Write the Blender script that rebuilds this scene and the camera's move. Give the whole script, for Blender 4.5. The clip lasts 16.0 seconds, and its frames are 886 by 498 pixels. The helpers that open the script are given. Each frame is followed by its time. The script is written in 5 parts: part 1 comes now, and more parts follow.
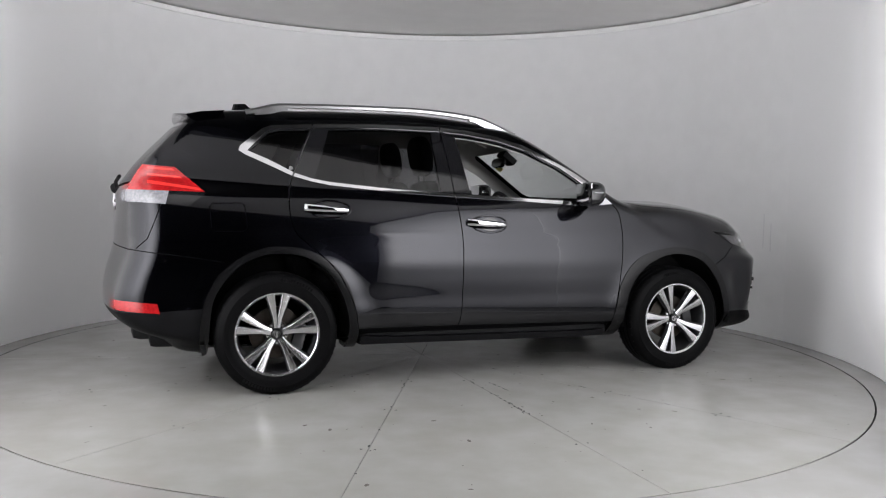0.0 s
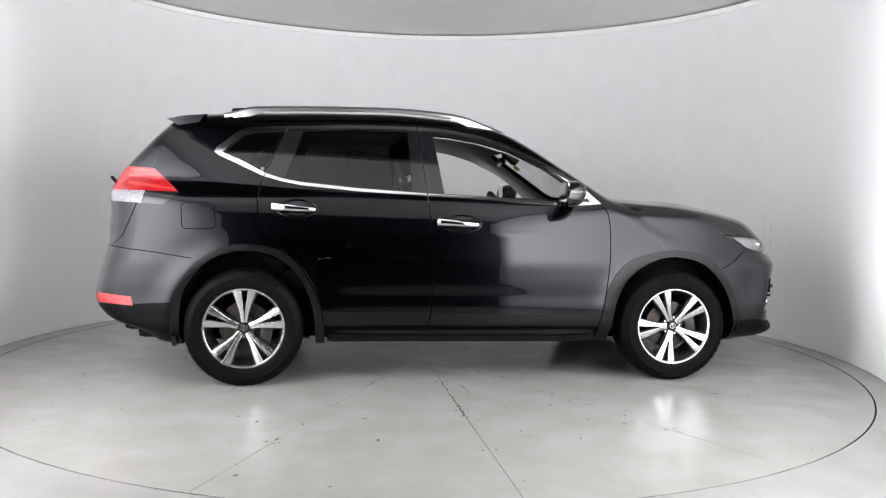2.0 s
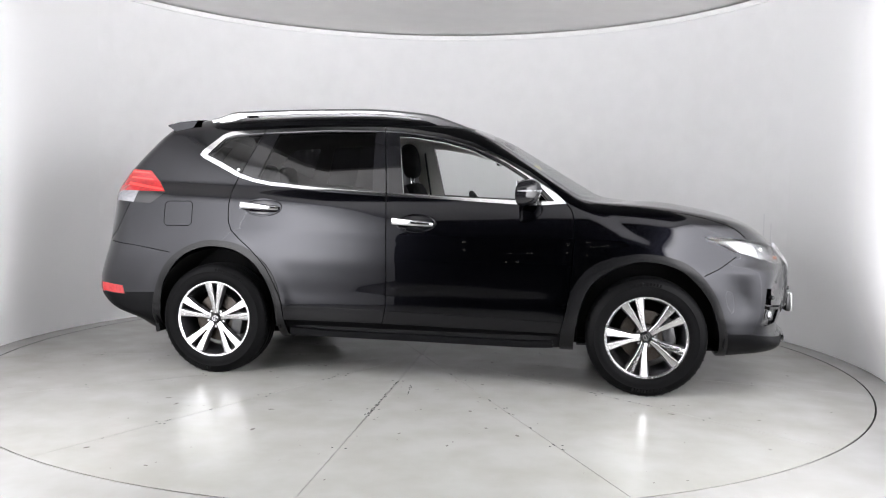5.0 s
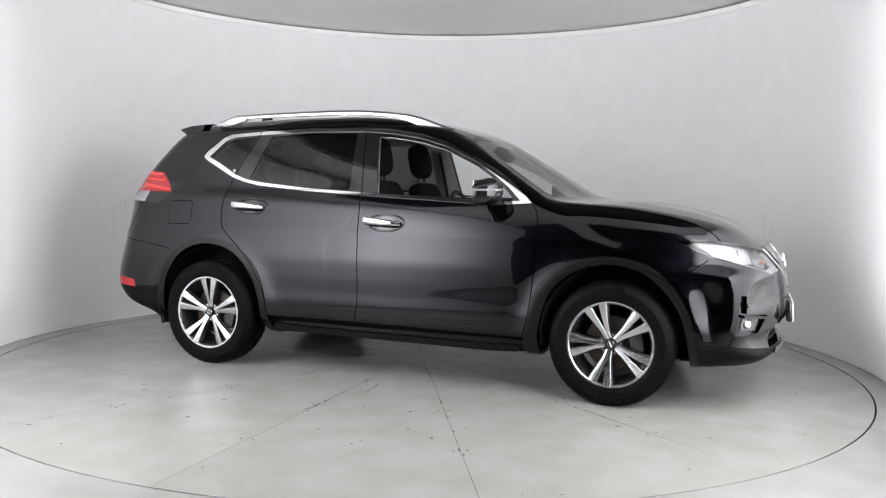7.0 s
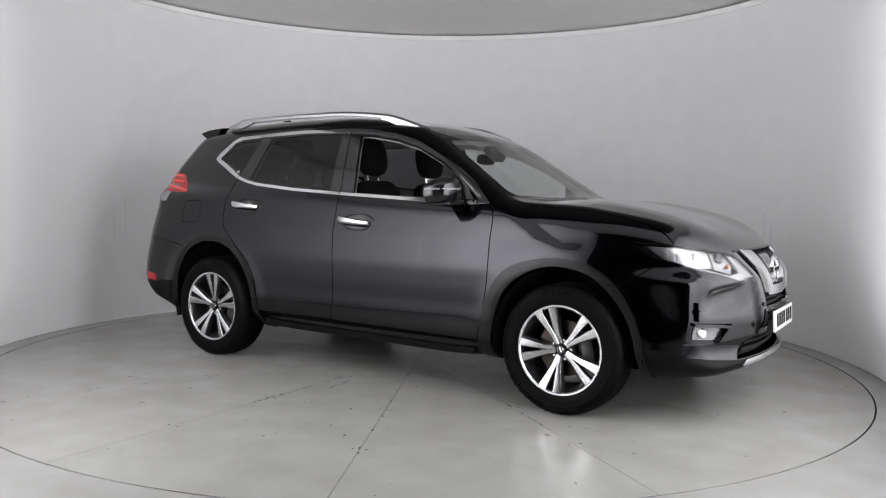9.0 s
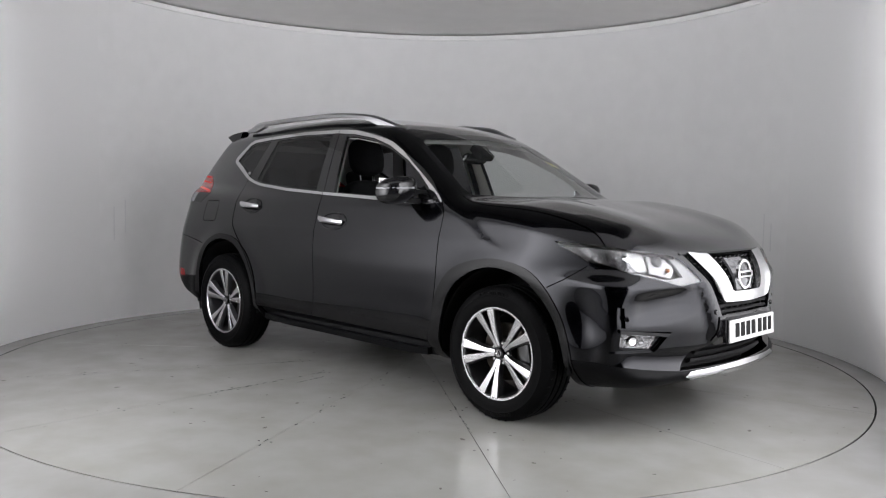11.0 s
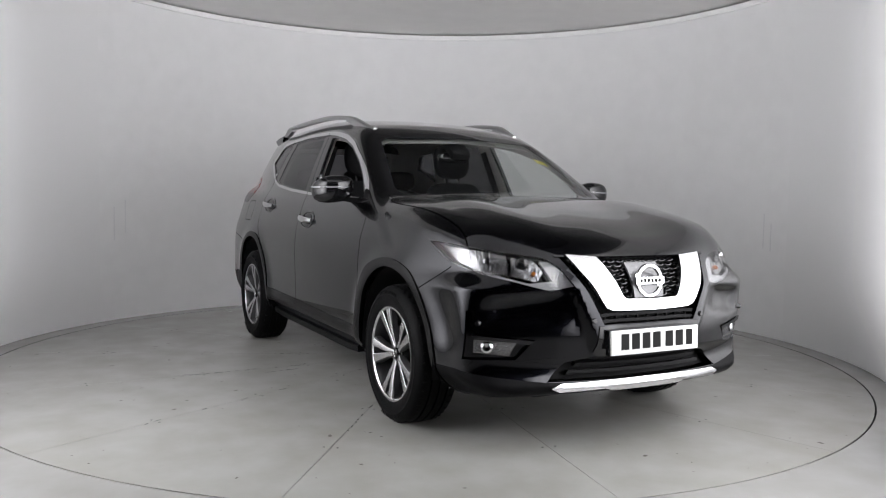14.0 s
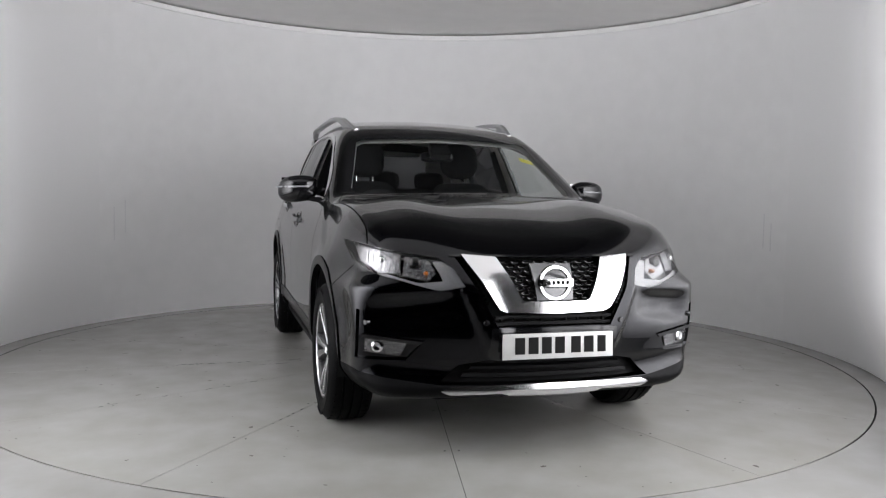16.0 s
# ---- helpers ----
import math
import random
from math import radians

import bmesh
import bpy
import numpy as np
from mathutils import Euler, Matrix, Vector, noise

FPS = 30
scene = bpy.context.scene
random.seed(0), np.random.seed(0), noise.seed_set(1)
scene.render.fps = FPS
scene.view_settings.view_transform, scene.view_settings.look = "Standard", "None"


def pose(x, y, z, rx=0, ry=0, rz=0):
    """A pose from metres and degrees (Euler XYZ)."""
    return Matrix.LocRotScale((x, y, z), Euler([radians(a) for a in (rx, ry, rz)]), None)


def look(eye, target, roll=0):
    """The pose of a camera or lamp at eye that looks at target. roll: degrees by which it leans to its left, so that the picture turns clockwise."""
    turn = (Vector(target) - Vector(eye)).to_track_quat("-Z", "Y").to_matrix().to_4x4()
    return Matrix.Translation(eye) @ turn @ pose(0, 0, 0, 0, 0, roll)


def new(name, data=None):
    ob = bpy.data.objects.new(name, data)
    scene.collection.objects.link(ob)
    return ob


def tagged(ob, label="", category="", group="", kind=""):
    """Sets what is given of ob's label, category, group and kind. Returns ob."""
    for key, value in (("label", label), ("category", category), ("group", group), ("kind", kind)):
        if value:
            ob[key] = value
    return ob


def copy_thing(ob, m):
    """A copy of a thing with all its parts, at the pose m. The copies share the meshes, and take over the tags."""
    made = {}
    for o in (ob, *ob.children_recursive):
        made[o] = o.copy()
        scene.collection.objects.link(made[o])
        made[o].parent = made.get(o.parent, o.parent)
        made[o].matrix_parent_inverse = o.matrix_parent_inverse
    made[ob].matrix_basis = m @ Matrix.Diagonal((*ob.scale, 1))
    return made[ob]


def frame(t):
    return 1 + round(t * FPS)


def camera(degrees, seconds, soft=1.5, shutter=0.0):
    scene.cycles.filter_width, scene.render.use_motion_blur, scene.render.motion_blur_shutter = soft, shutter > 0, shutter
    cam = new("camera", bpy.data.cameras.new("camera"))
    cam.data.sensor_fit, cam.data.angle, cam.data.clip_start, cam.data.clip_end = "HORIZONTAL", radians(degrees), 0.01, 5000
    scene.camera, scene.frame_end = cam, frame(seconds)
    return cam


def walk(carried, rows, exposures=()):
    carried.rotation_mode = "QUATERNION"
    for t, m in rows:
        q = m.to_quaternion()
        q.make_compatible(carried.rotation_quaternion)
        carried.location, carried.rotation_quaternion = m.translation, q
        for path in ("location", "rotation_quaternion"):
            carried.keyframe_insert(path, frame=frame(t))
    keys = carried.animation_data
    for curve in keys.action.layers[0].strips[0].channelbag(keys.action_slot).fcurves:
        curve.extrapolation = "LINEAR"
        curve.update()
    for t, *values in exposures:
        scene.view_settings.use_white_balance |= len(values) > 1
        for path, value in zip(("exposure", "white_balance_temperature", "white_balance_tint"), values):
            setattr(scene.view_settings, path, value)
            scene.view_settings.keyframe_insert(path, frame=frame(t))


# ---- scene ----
cam = camera(57.74, 16.0, soft=1.15)
EYE = Vector((0.0, -5.859, 1.152))
STAND = look(EYE, EYE + 6 * Vector((0.02447, 0.99767, -0.0637)), 0.99)
walk(cam, [(0.0, STAND), (16.0, STAND)],
     exposures=[(0.0, -1.12), (0.5, -1.00), (1.5, -0.70), (3.5, -0.40), (4.0, -0.40), (7.0, -0.62), (8.0, -0.92), (9.0, -1.10), (11.5, -1.26), (12.5, -1.11), (14.5, -1.14), (16.0, -1.24)])

# ---- light: a tall softbox each side of the camera slot, running on into added curved panels that paint the round wall's glow as emission, all further down ----
SOFTBOX_STRENGTH, WALL_GLOW_STRENGTH = 17.0, 11.0
world = bpy.data.worlds.new("world")
scene.world = world
world.use_nodes = True
world.node_tree.nodes["Background"].inputs[0].default_value = (0.5, 0.55, 0.6, 1)
world.node_tree.nodes["Background"].inputs[1].default_value = 0.02


# ---- materials ----
def material(name, colour, rough=0.5, metal=0.0, coat=0.0, grain=0.0, grain_size=40.0, bump=0.0, bump_size=120.0, spec=0.5, tint=None, rough_var=0.0, coat_rough=0.03):
    """A surface with variation at two scales in its colour, its gloss and its relief."""
    m = bpy.data.materials.new(name)
    m.use_nodes = True
    nt = m.node_tree
    b = nt.nodes["Principled BSDF"]
    b.inputs["Base Color"].default_value = (*colour, 1)
    b.inputs["Roughness"].default_value = rough
    b.inputs["Metallic"].default_value = metal
    b.inputs["Specular IOR Level"].default_value = spec
    b.inputs["Coat Weight"].default_value = coat
    b.inputs["Coat Roughness"].default_value = coat_rough
    if grain or bump or rough_var:
        co = nt.nodes.new("ShaderNodeTexCoord")
    if grain or rough_var:
        fine, wide = nt.nodes.new("ShaderNodeTexNoise"), nt.nodes.new("ShaderNodeTexNoise")
        fine.inputs["Scale"].default_value, fine.inputs["Detail"].default_value = grain_size, 5
        wide.inputs["Scale"].default_value, wide.inputs["Detail"].default_value = grain_size / 14, 4
        add = nt.nodes.new("ShaderNodeMath")
        add.operation = "ADD"
        half = nt.nodes.new("ShaderNodeMath")
        half.operation, half.inputs[1].default_value = "MULTIPLY", 0.5
        for n in (fine, wide):
            nt.links.new(co.outputs["Object"], n.inputs["Vector"])
        nt.links.new(fine.outputs["Fac"], add.inputs[0])
        nt.links.new(wide.outputs["Fac"], add.inputs[1])
        nt.links.new(add.outputs[0], half.inputs[0])
    if grain:
        ramp = nt.nodes.new("ShaderNodeValToRGB")
        other = tint or tuple(c * (1 - grain) for c in colour)
        ramp.color_ramp.elements[0].position, ramp.color_ramp.elements[1].position = 0.36, 0.62
        ramp.color_ramp.elements[0].color, ramp.color_ramp.elements[1].color = (*other, 1), (*colour, 1)
        nt.links.new(half.outputs[0], ramp.inputs[0])
        nt.links.new(ramp.outputs[0], b.inputs["Base Color"])
    if rough_var:
        span = nt.nodes.new("ShaderNodeMapRange")
        span.inputs["From Min"].default_value, span.inputs["From Max"].default_value = 0.35, 0.65
        span.inputs["To Min"].default_value, span.inputs["To Max"].default_value = max(0.02, rough - rough_var), rough + rough_var
        nt.links.new(half.outputs[0], span.inputs["Value"])
        nt.links.new(span.outputs[0], b.inputs["Roughness"])
    if bump:
        rel, bp = nt.nodes.new("ShaderNodeTexNoise"), nt.nodes.new("ShaderNodeBump")
        rel.inputs["Scale"].default_value, rel.inputs["Detail"].default_value = bump_size, 4
        bp.inputs["Strength"].default_value, bp.inputs["Distance"].default_value = bump, 0.004
        nt.links.new(co.outputs["Object"], rel.inputs["Vector"])
        nt.links.new(rel.outputs["Fac"], bp.inputs["Height"])
        nt.links.new(bp.outputs[0], b.inputs["Normal"])
    return m


def glow(name, colour, strength):
    m = bpy.data.materials.new(name)
    m.use_nodes = True
    b = m.node_tree.nodes["Principled BSDF"]
    b.inputs["Base Color"].default_value = (*colour, 1)
    b.inputs["Emission Color"].default_value = (*colour, 1)
    b.inputs["Emission Strength"].default_value = strength
    return m


def sheet_glass(name, tint, rough=0.01, ior=1.5):
    """A thin pane: tinted see-through with a mirror-like gloss that grows at grazing angles."""
    m = bpy.data.materials.new(name)
    m.use_nodes = True
    nt = m.node_tree
    nt.nodes.remove(nt.nodes["Principled BSDF"])
    clear, gloss, mix, edge, steep, gain = (nt.nodes.new("ShaderNode" + k) for k in ("BsdfTransparent", "BsdfGlossy", "MixShader", "LayerWeight", "Math", "Math"))
    clear.inputs[0].default_value = (*tint, 1)
    gloss.inputs["Roughness"].default_value = rough
    edge.inputs[0].default_value = 0.5
    steep.operation, steep.inputs[1].default_value = "POWER", 5.0
    gain.operation, gain.inputs[1].default_value, gain.inputs[2].default_value = "MULTIPLY_ADD", 0.9, ((ior - 1) / (ior + 1)) ** 2
    nt.links.new(edge.outputs["Facing"], steep.inputs[0])
    nt.links.new(steep.outputs[0], gain.inputs[0])
    nt.links.new(gain.outputs[0], mix.inputs[0])
    nt.links.new(clear.outputs[0], mix.inputs[1])
    nt.links.new(gloss.outputs[0], mix.inputs[2])
    nt.links.new(mix.outputs[0], nt.nodes["Material Output"].inputs[0])
    return m


def concrete(name, colour, dark, cracks):
    """Polished painted concrete: cloudy stains, fine specks, hairline wear, a glossy but uneven seal."""
    m = material(name, colour, rough=0.20, grain=0.2, grain_size=4.0, tint=dark, bump=0.025, bump_size=30.0, rough_var=0.07, spec=0.27)
    nt = m.node_tree
    b = nt.nodes["Principled BSDF"]
    src = b.inputs["Base Color"].links[0].from_socket
    co = nt.nodes.new("ShaderNodeTexCoord")
    spots, ramp, mix = nt.nodes.new("ShaderNodeTexNoise"), nt.nodes.new("ShaderNodeValToRGB"), nt.nodes.new("ShaderNodeMixRGB")
    spots.inputs["Scale"].default_value, spots.inputs["Detail"].default_value, spots.inputs["Roughness"].default_value = 5.5, 9, 0.68
    ramp.color_ramp.elements[0].position, ramp.color_ramp.elements[1].position = 0.715, 0.77
    ramp.color_ramp.elements[0].color, ramp.color_ramp.elements[1].color = (0, 0, 0, 1), (cracks, cracks, cracks, 1)
    mix.inputs[2].default_value = (0.10, 0.09, 0.07, 1)
    nt.links.new(co.outputs["Object"], spots.inputs["Vector"])
    nt.links.new(spots.outputs["Fac"], ramp.inputs[0])
    nt.links.new(ramp.outputs[0], mix.inputs[0])
    nt.links.new(src, mix.inputs[1])
    nt.links.new(mix.outputs[0], b.inputs["Base Color"])
    return m


def graded_glow(name, strength, axis, falloff, hem):
    """Graded emission for the softbox cloth and for the glow painted on the round wall. Along one axis its light falls
    off by a power towards the far end; upright it fades at foot and head; hem: a soft edge at the near end.
    """
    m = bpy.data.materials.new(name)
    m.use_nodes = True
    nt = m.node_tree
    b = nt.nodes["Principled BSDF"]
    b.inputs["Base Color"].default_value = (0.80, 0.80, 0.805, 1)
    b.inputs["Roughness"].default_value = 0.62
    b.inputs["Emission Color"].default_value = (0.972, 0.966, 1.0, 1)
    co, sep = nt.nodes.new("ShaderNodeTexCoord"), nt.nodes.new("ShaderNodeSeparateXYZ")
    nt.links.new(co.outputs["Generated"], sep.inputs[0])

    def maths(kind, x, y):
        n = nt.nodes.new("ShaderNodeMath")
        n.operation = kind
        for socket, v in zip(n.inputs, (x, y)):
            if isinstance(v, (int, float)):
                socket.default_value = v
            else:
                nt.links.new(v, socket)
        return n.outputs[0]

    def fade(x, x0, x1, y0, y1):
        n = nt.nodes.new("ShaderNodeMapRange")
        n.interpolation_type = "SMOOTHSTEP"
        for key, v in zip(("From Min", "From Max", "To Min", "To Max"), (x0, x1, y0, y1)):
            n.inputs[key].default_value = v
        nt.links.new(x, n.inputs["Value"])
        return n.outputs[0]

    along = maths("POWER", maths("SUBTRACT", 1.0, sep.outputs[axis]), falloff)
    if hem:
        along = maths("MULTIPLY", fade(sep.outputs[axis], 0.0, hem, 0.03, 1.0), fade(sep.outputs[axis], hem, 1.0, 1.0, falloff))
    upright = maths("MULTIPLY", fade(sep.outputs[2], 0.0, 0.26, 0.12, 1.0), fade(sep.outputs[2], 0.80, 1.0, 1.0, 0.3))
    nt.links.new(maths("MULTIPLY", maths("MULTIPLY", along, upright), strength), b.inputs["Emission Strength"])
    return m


WALL = material("white_wall_paint", (0.83, 0.83, 0.835), rough=0.62, grain=0.05, grain_size=6.0, bump=0.05, bump_size=60.0)
TRIM_WHITE = material("white_trim", (0.92, 0.92, 0.92), rough=0.4, grain=0.05, grain_size=20.0)
CEILING = material("ceiling_paint", (0.80, 0.79, 0.78), rough=0.8, grain=0.05, grain_size=5.0)
TABLE = concrete("turntable_paint", (0.285, 0.284, 0.272), (0.243, 0.237, 0.216), 0.7)
FLOOR = concrete("floor_paint", (0.285, 0.284, 0.278), (0.248, 0.243, 0.228), 0.6)
SOFTBOX_CLOTHS = {side: graded_glow("softbox_cloth", SOFTBOX_STRENGTH, 0, WALL_GLOW_STRENGTH / SOFTBOX_STRENGTH, hem) for side, hem in ((1, 0.12), (-1, 0.72))}
WALL_GLOW = graded_glow("wall_glow_emission", WALL_GLOW_STRENGTH, 1, 3.45, 0.0)
MARK_PAINT = material("darker_wall_paint", (0.76, 0.76, 0.775), rough=0.5, grain=0.08, grain_size=30.0)
GRIT = material("dark_grit", (0.07, 0.06, 0.05), rough=0.8, grain=0.4, grain_size=50.0)
PIT = material("pit_dark", (0.02, 0.02, 0.02), rough=0.9, grain=0.3)
HALL = material("hall_dark_paint", (0.008, 0.008, 0.009), rough=0.9, grain=0.3, grain_size=4.0, spec=0.1)
VOID = material("void_grey_paint", (0.12, 0.12, 0.12), rough=0.8, grain=0.2, grain_size=4.0)
HALL_LAMP = glow("hall_lamp", (1, 0.95, 0.85), 14.0)
PAINT = material("black_metallic_paint", (0.0034, 0.0036, 0.0058), rough=0.22, metal=0.95, coat=1.0, grain=0.15, grain_size=900.0, coat_rough=0.012)
PAINT.node_tree.nodes["Principled BSDF"].inputs["Coat IOR"].default_value = 1.34
CLADDING = material("black_plastic", (0.0045, 0.0045, 0.005), rough=0.42, grain=0.25, grain_size=120.0, bump=0.12, bump_size=700.0, spec=0.06)
ARCH_PLASTIC = material("satin_black_plastic", (0.0045, 0.0045, 0.005), rough=0.25, grain=0.25, grain_size=120.0, bump=0.04, bump_size=700.0, spec=0.20)
GLOSS_BLACK = material("gloss_black_plastic", (0.008, 0.008, 0.009), rough=0.06, grain=0.2, grain_size=80)
MATT_BLACK = material("matt_black_plastic", (0.006, 0.006, 0.0065), rough=0.7, grain=0.3, grain_size=60, spec=0.15)
CHROME = material("chrome", (0.66, 0.66, 0.67), rough=0.09, metal=1.0, grain=0.04, grain_size=60)
SATIN = material("satin_aluminium", (0.50, 0.50, 0.51), rough=0.30, metal=1.0, grain=0.06, grain_size=90, bump=0.02, bump_size=900)
MACHINED = material("machined_alloy", (0.66, 0.66, 0.67), rough=0.24, metal=1.0, grain=0.06, grain_size=150, bump=0.03, bump_size=1200)
WHEEL_DARK = material("dark_wheel_paint", (0.022, 0.022, 0.024), rough=0.28, coat=0.6, grain=0.2, grain_size=90)
RUBBER = material("tyre_rubber", (0.0032, 0.0032, 0.0035), rough=0.5, grain=0.35, grain_size=60, bump=0.15, bump_size=400, spec=0.05)
STEEL = material("brake_steel", (0.06, 0.058, 0.055), rough=0.42, metal=1.0, grain=0.25, grain_size=120, tint=(0.04, 0.028, 0.02))
CLEAR = sheet_glass("clear_glass", (0.90, 0.92, 0.91))
SCREEN = sheet_glass("windscreen_glass", (0.80, 0.83, 0.82))
PRIVACY = sheet_glass("privacy_glass", (0.10, 0.10, 0.105))
LENS = sheet_glass("lamp_lens", (0.96, 0.96, 0.96))
RED_LENS = material("red_lens", (0.34, 0.008, 0.010), rough=0.15, coat=0.25, grain=0.45, grain_size=70, bump=0.06, bump_size=300)
RED_BRIGHT = material("red_light_guide", (0.72, 0.035, 0.03), rough=0.15, coat=0.2, grain=0.2, grain_size=90)
WHITE_LENS = material("white_lens", (0.17, 0.173, 0.18), rough=0.3, coat=0.3, grain=0.3, grain_size=110, bump=0.2, bump_size=240)
TAIL_CLEAR = material("clear_tail_lens", (0.20, 0.20, 0.215), rough=0.2, coat=0.3, grain=0.5, grain_size=60, bump=0.25, bump_size=200)
SOFT_CHROME = material("brushed_chrome", (0.66, 0.66, 0.67), rough=0.17, metal=1.0, grain=0.05, grain_size=60)
AMBER = material("amber_lens", (0.34, 0.10, 0.02), rough=0.2, coat=1.0, grain=0.3)
FABRIC = material("dark_seat_fabric", (0.008, 0.008, 0.009), rough=0.9, spec=0.15, grain=0.35, grain_size=150, bump=0.3, bump_size=900)
LINING = material("grey_headlining", (0.42, 0.41, 0.39), rough=0.9, grain=0.1, grain_size=200, bump=0.15, bump_size=900)
DOOR_CARD = material("dark_interior_plastic", (0.013, 0.013, 0.014), rough=0.6, spec=0.25, grain=0.25, grain_size=150, bump=0.1, bump_size=800)
PLATE_WHITE = material("reflective_white", (0.52, 0.52, 0.51), rough=0.35, grain=0.04, grain_size=80)
INK = material("black_print", (0.010, 0.010, 0.010), rough=0.7, grain=0.2, spec=0.1)
YELLOW = material("yellow_sticker", (0.75, 0.68, 0.12), rough=0.5, grain=0.1)
LAMP_SILVER = material("lamp_reflector", (0.30, 0.30, 0.31), rough=0.22, metal=0.9, grain=0.75, grain_size=55, bump=0.9, bump_size=75)

# ---- building helpers ----
TURN_X, TURN_Y = -1.1826, -0.049  # the car's rear axle on the turntable


def link(name, bm, mats, parent=None, label="", smooth=True, at=None):
    me = bpy.data.meshes.new(name)
    bm.normal_update()
    bm.to_mesh(me)
    bm.free()
    for m in mats if isinstance(mats, (list, tuple)) else (mats,):
        me.materials.append(m)
    if smooth:
        me.shade_smooth()
        me.set_sharp_from_angle(angle=radians(35))
    ob = new(name, me)
    if parent is not None:
        ob.parent = parent
    if at is not None:
        ob.matrix_basis = at
    if label:
        tagged(ob, label)
    return ob


def box(bm, sx, sy, sz, at=Matrix(), bevel=0.0, segments=2, taper=1.0):
    """A bevelled box, centred, its top face scaled by taper."""
    vs = [bm.verts.new((x * sx / 2 * (taper if z > 0 else 1), y * sy / 2 * (taper if z > 0 else 1), z * sz / 2)) for z in (-1, 1) for x, y in ((-1, -1), (1, -1), (1, 1), (-1, 1))]
    fs = [bm.faces.new([vs[i] for i in q]) for q in ((3, 2, 1, 0), (4, 5, 6, 7), (0, 1, 5, 4), (1, 2, 6, 5), (2, 3, 7, 6), (3, 0, 4, 7))]
    made = list(vs)
    if bevel:
        es = list({e for f in fs for e in f.edges})
        r = bmesh.ops.bevel(bm, geom=es, offset=bevel, segments=segments, profile=0.6, affect="EDGES")
        made = list({v for f in r["faces"] for v in f.verts} | {v for v in vs if v.is_valid})
        made = list(set(made) | {v for f in fs if f.is_valid for v in f.verts})
    bmesh.ops.transform(bm, matrix=at, verts=made)
    return made


def lathe(bm, profile, steps, axis="y", closed=False, at=Matrix(), mat_of=None):
    """Turn a profile of (radius, along) round an axis."""
    rings = []
    for k in range(steps):
        a = 2 * math.pi * k / steps
        rings.append([bm.verts.new(at @ Vector({"y": (r * math.cos(a), s, r * math.sin(a)), "z": (r * math.cos(a), r * math.sin(a), s), "x": (s, r * math.cos(a), r * math.sin(a))}[axis])) for r, s in profile])
    n = len(profile)
    for k in range(steps):
        p, q = rings[k], rings[(k + 1) % steps]
        for i in range(n if closed else n - 1):
            j = (i + 1) % n
            f = bm.faces.new((p[i], p[j], q[j], q[i]))
            if mat_of:
                f.material_index = mat_of(i)
    return rings


def sweep(bm, path, section, closed=True, up=Vector((0, 0, 1)), scale=None):
    """Carry a closed section (side, up) along a path of points, with capped ends."""
    rings = []
    pts = [Vector(p) for p in path]
    for i, p in enumerate(pts):
        d = (pts[min(i + 1, len(pts) - 1)] - pts[max(i - 1, 0)]).normalized()
        s = d.cross(up).normalized()
        u = s.cross(d)
        k = scale(i / (len(pts) - 1)) if scale else (1, 1)
        rings.append([bm.verts.new(p + s * a * k[0] + u * b * k[1]) for a, b in section])
    n = len(section)
    for p, q in zip(rings, rings[1:]):
        for i in range(n):
            bm.faces.new((p[i], p[(i + 1) % n], q[(i + 1) % n], q[i]))
    bm.faces.new(rings[0][::-1])
    bm.faces.new(rings[-1])
    bmesh.ops.recalc_face_normals(bm, faces=bm.faces)
    return rings


def circle_section(r, n=8, ry=None):
    return [(r * math.cos(2 * math.pi * i / n), (ry or r) * math.sin(2 * math.pi * i / n)) for i in range(n)]


def thing(name, label, category, group="", kind=""):
    return tagged(new(name), label, category, group, kind)

# ---- the studio ----
WALL_R, WALL_H, TABLE_R = 3.12, 2.93, 2.944
WALL_MARKS = ((152.9, 0.72, 1.02), (150.6, 0.78, 1.08), (19.3, 0.76, 1.06), (17.7, 0.74, 0.98))  # place round the wall in degrees, foot and head
OPEN_A = 48.0  # half the opening towards the camera, degrees


def arc_solid(bm, r0, r1, z0, z1, a0, a1, steps):
    rings = []
    for k in range(steps + 1):
        a = radians(a0 + (a1 - a0) * k / steps)
        rings.append([bm.verts.new((r * math.cos(a), r * math.sin(a), z)) for r, z in ((r0, z0), (r1, z0), (r1, z1), (r0, z1))])
    for p, q in zip(rings, rings[1:]):
        for i in range(4):
            bm.faces.new((p[i], p[(i + 1) % 4], q[(i + 1) % 4], q[i]))
    bm.faces.new(rings[0])
    bm.faces.new(rings[-1])
    bmesh.ops.recalc_face_normals(bm, faces=bm.faces)


def flat_ring(bm, r0, r1, z, steps, square=None):
    """A flat ring; with square=(x0, x1, y0, y1) its outer edge is that rectangle."""
    inner, outer = [], []
    for k in range(steps):
        a = 2 * math.pi * k / steps
        c, s = math.cos(a), math.sin(a)
        inner.append(bm.verts.new((r0 * c, r0 * s, z)))
        if square:
            x0, x1, y0, y1 = square
            d = min((x1 if c > 0 else x0) / c if abs(c) > 1e-6 else 1e9, (y1 if s > 0 else y0) / s if abs(s) > 1e-6 else 1e9)
            outer.append(bm.verts.new((d * c, d * s, z)))
        else:
            outer.append(bm.verts.new((r1 * c, r1 * s, z)))
    for k in range(steps):
        j = (k + 1) % steps
        bm.faces.new((inner[k], outer[k], outer[j], inner[j]))


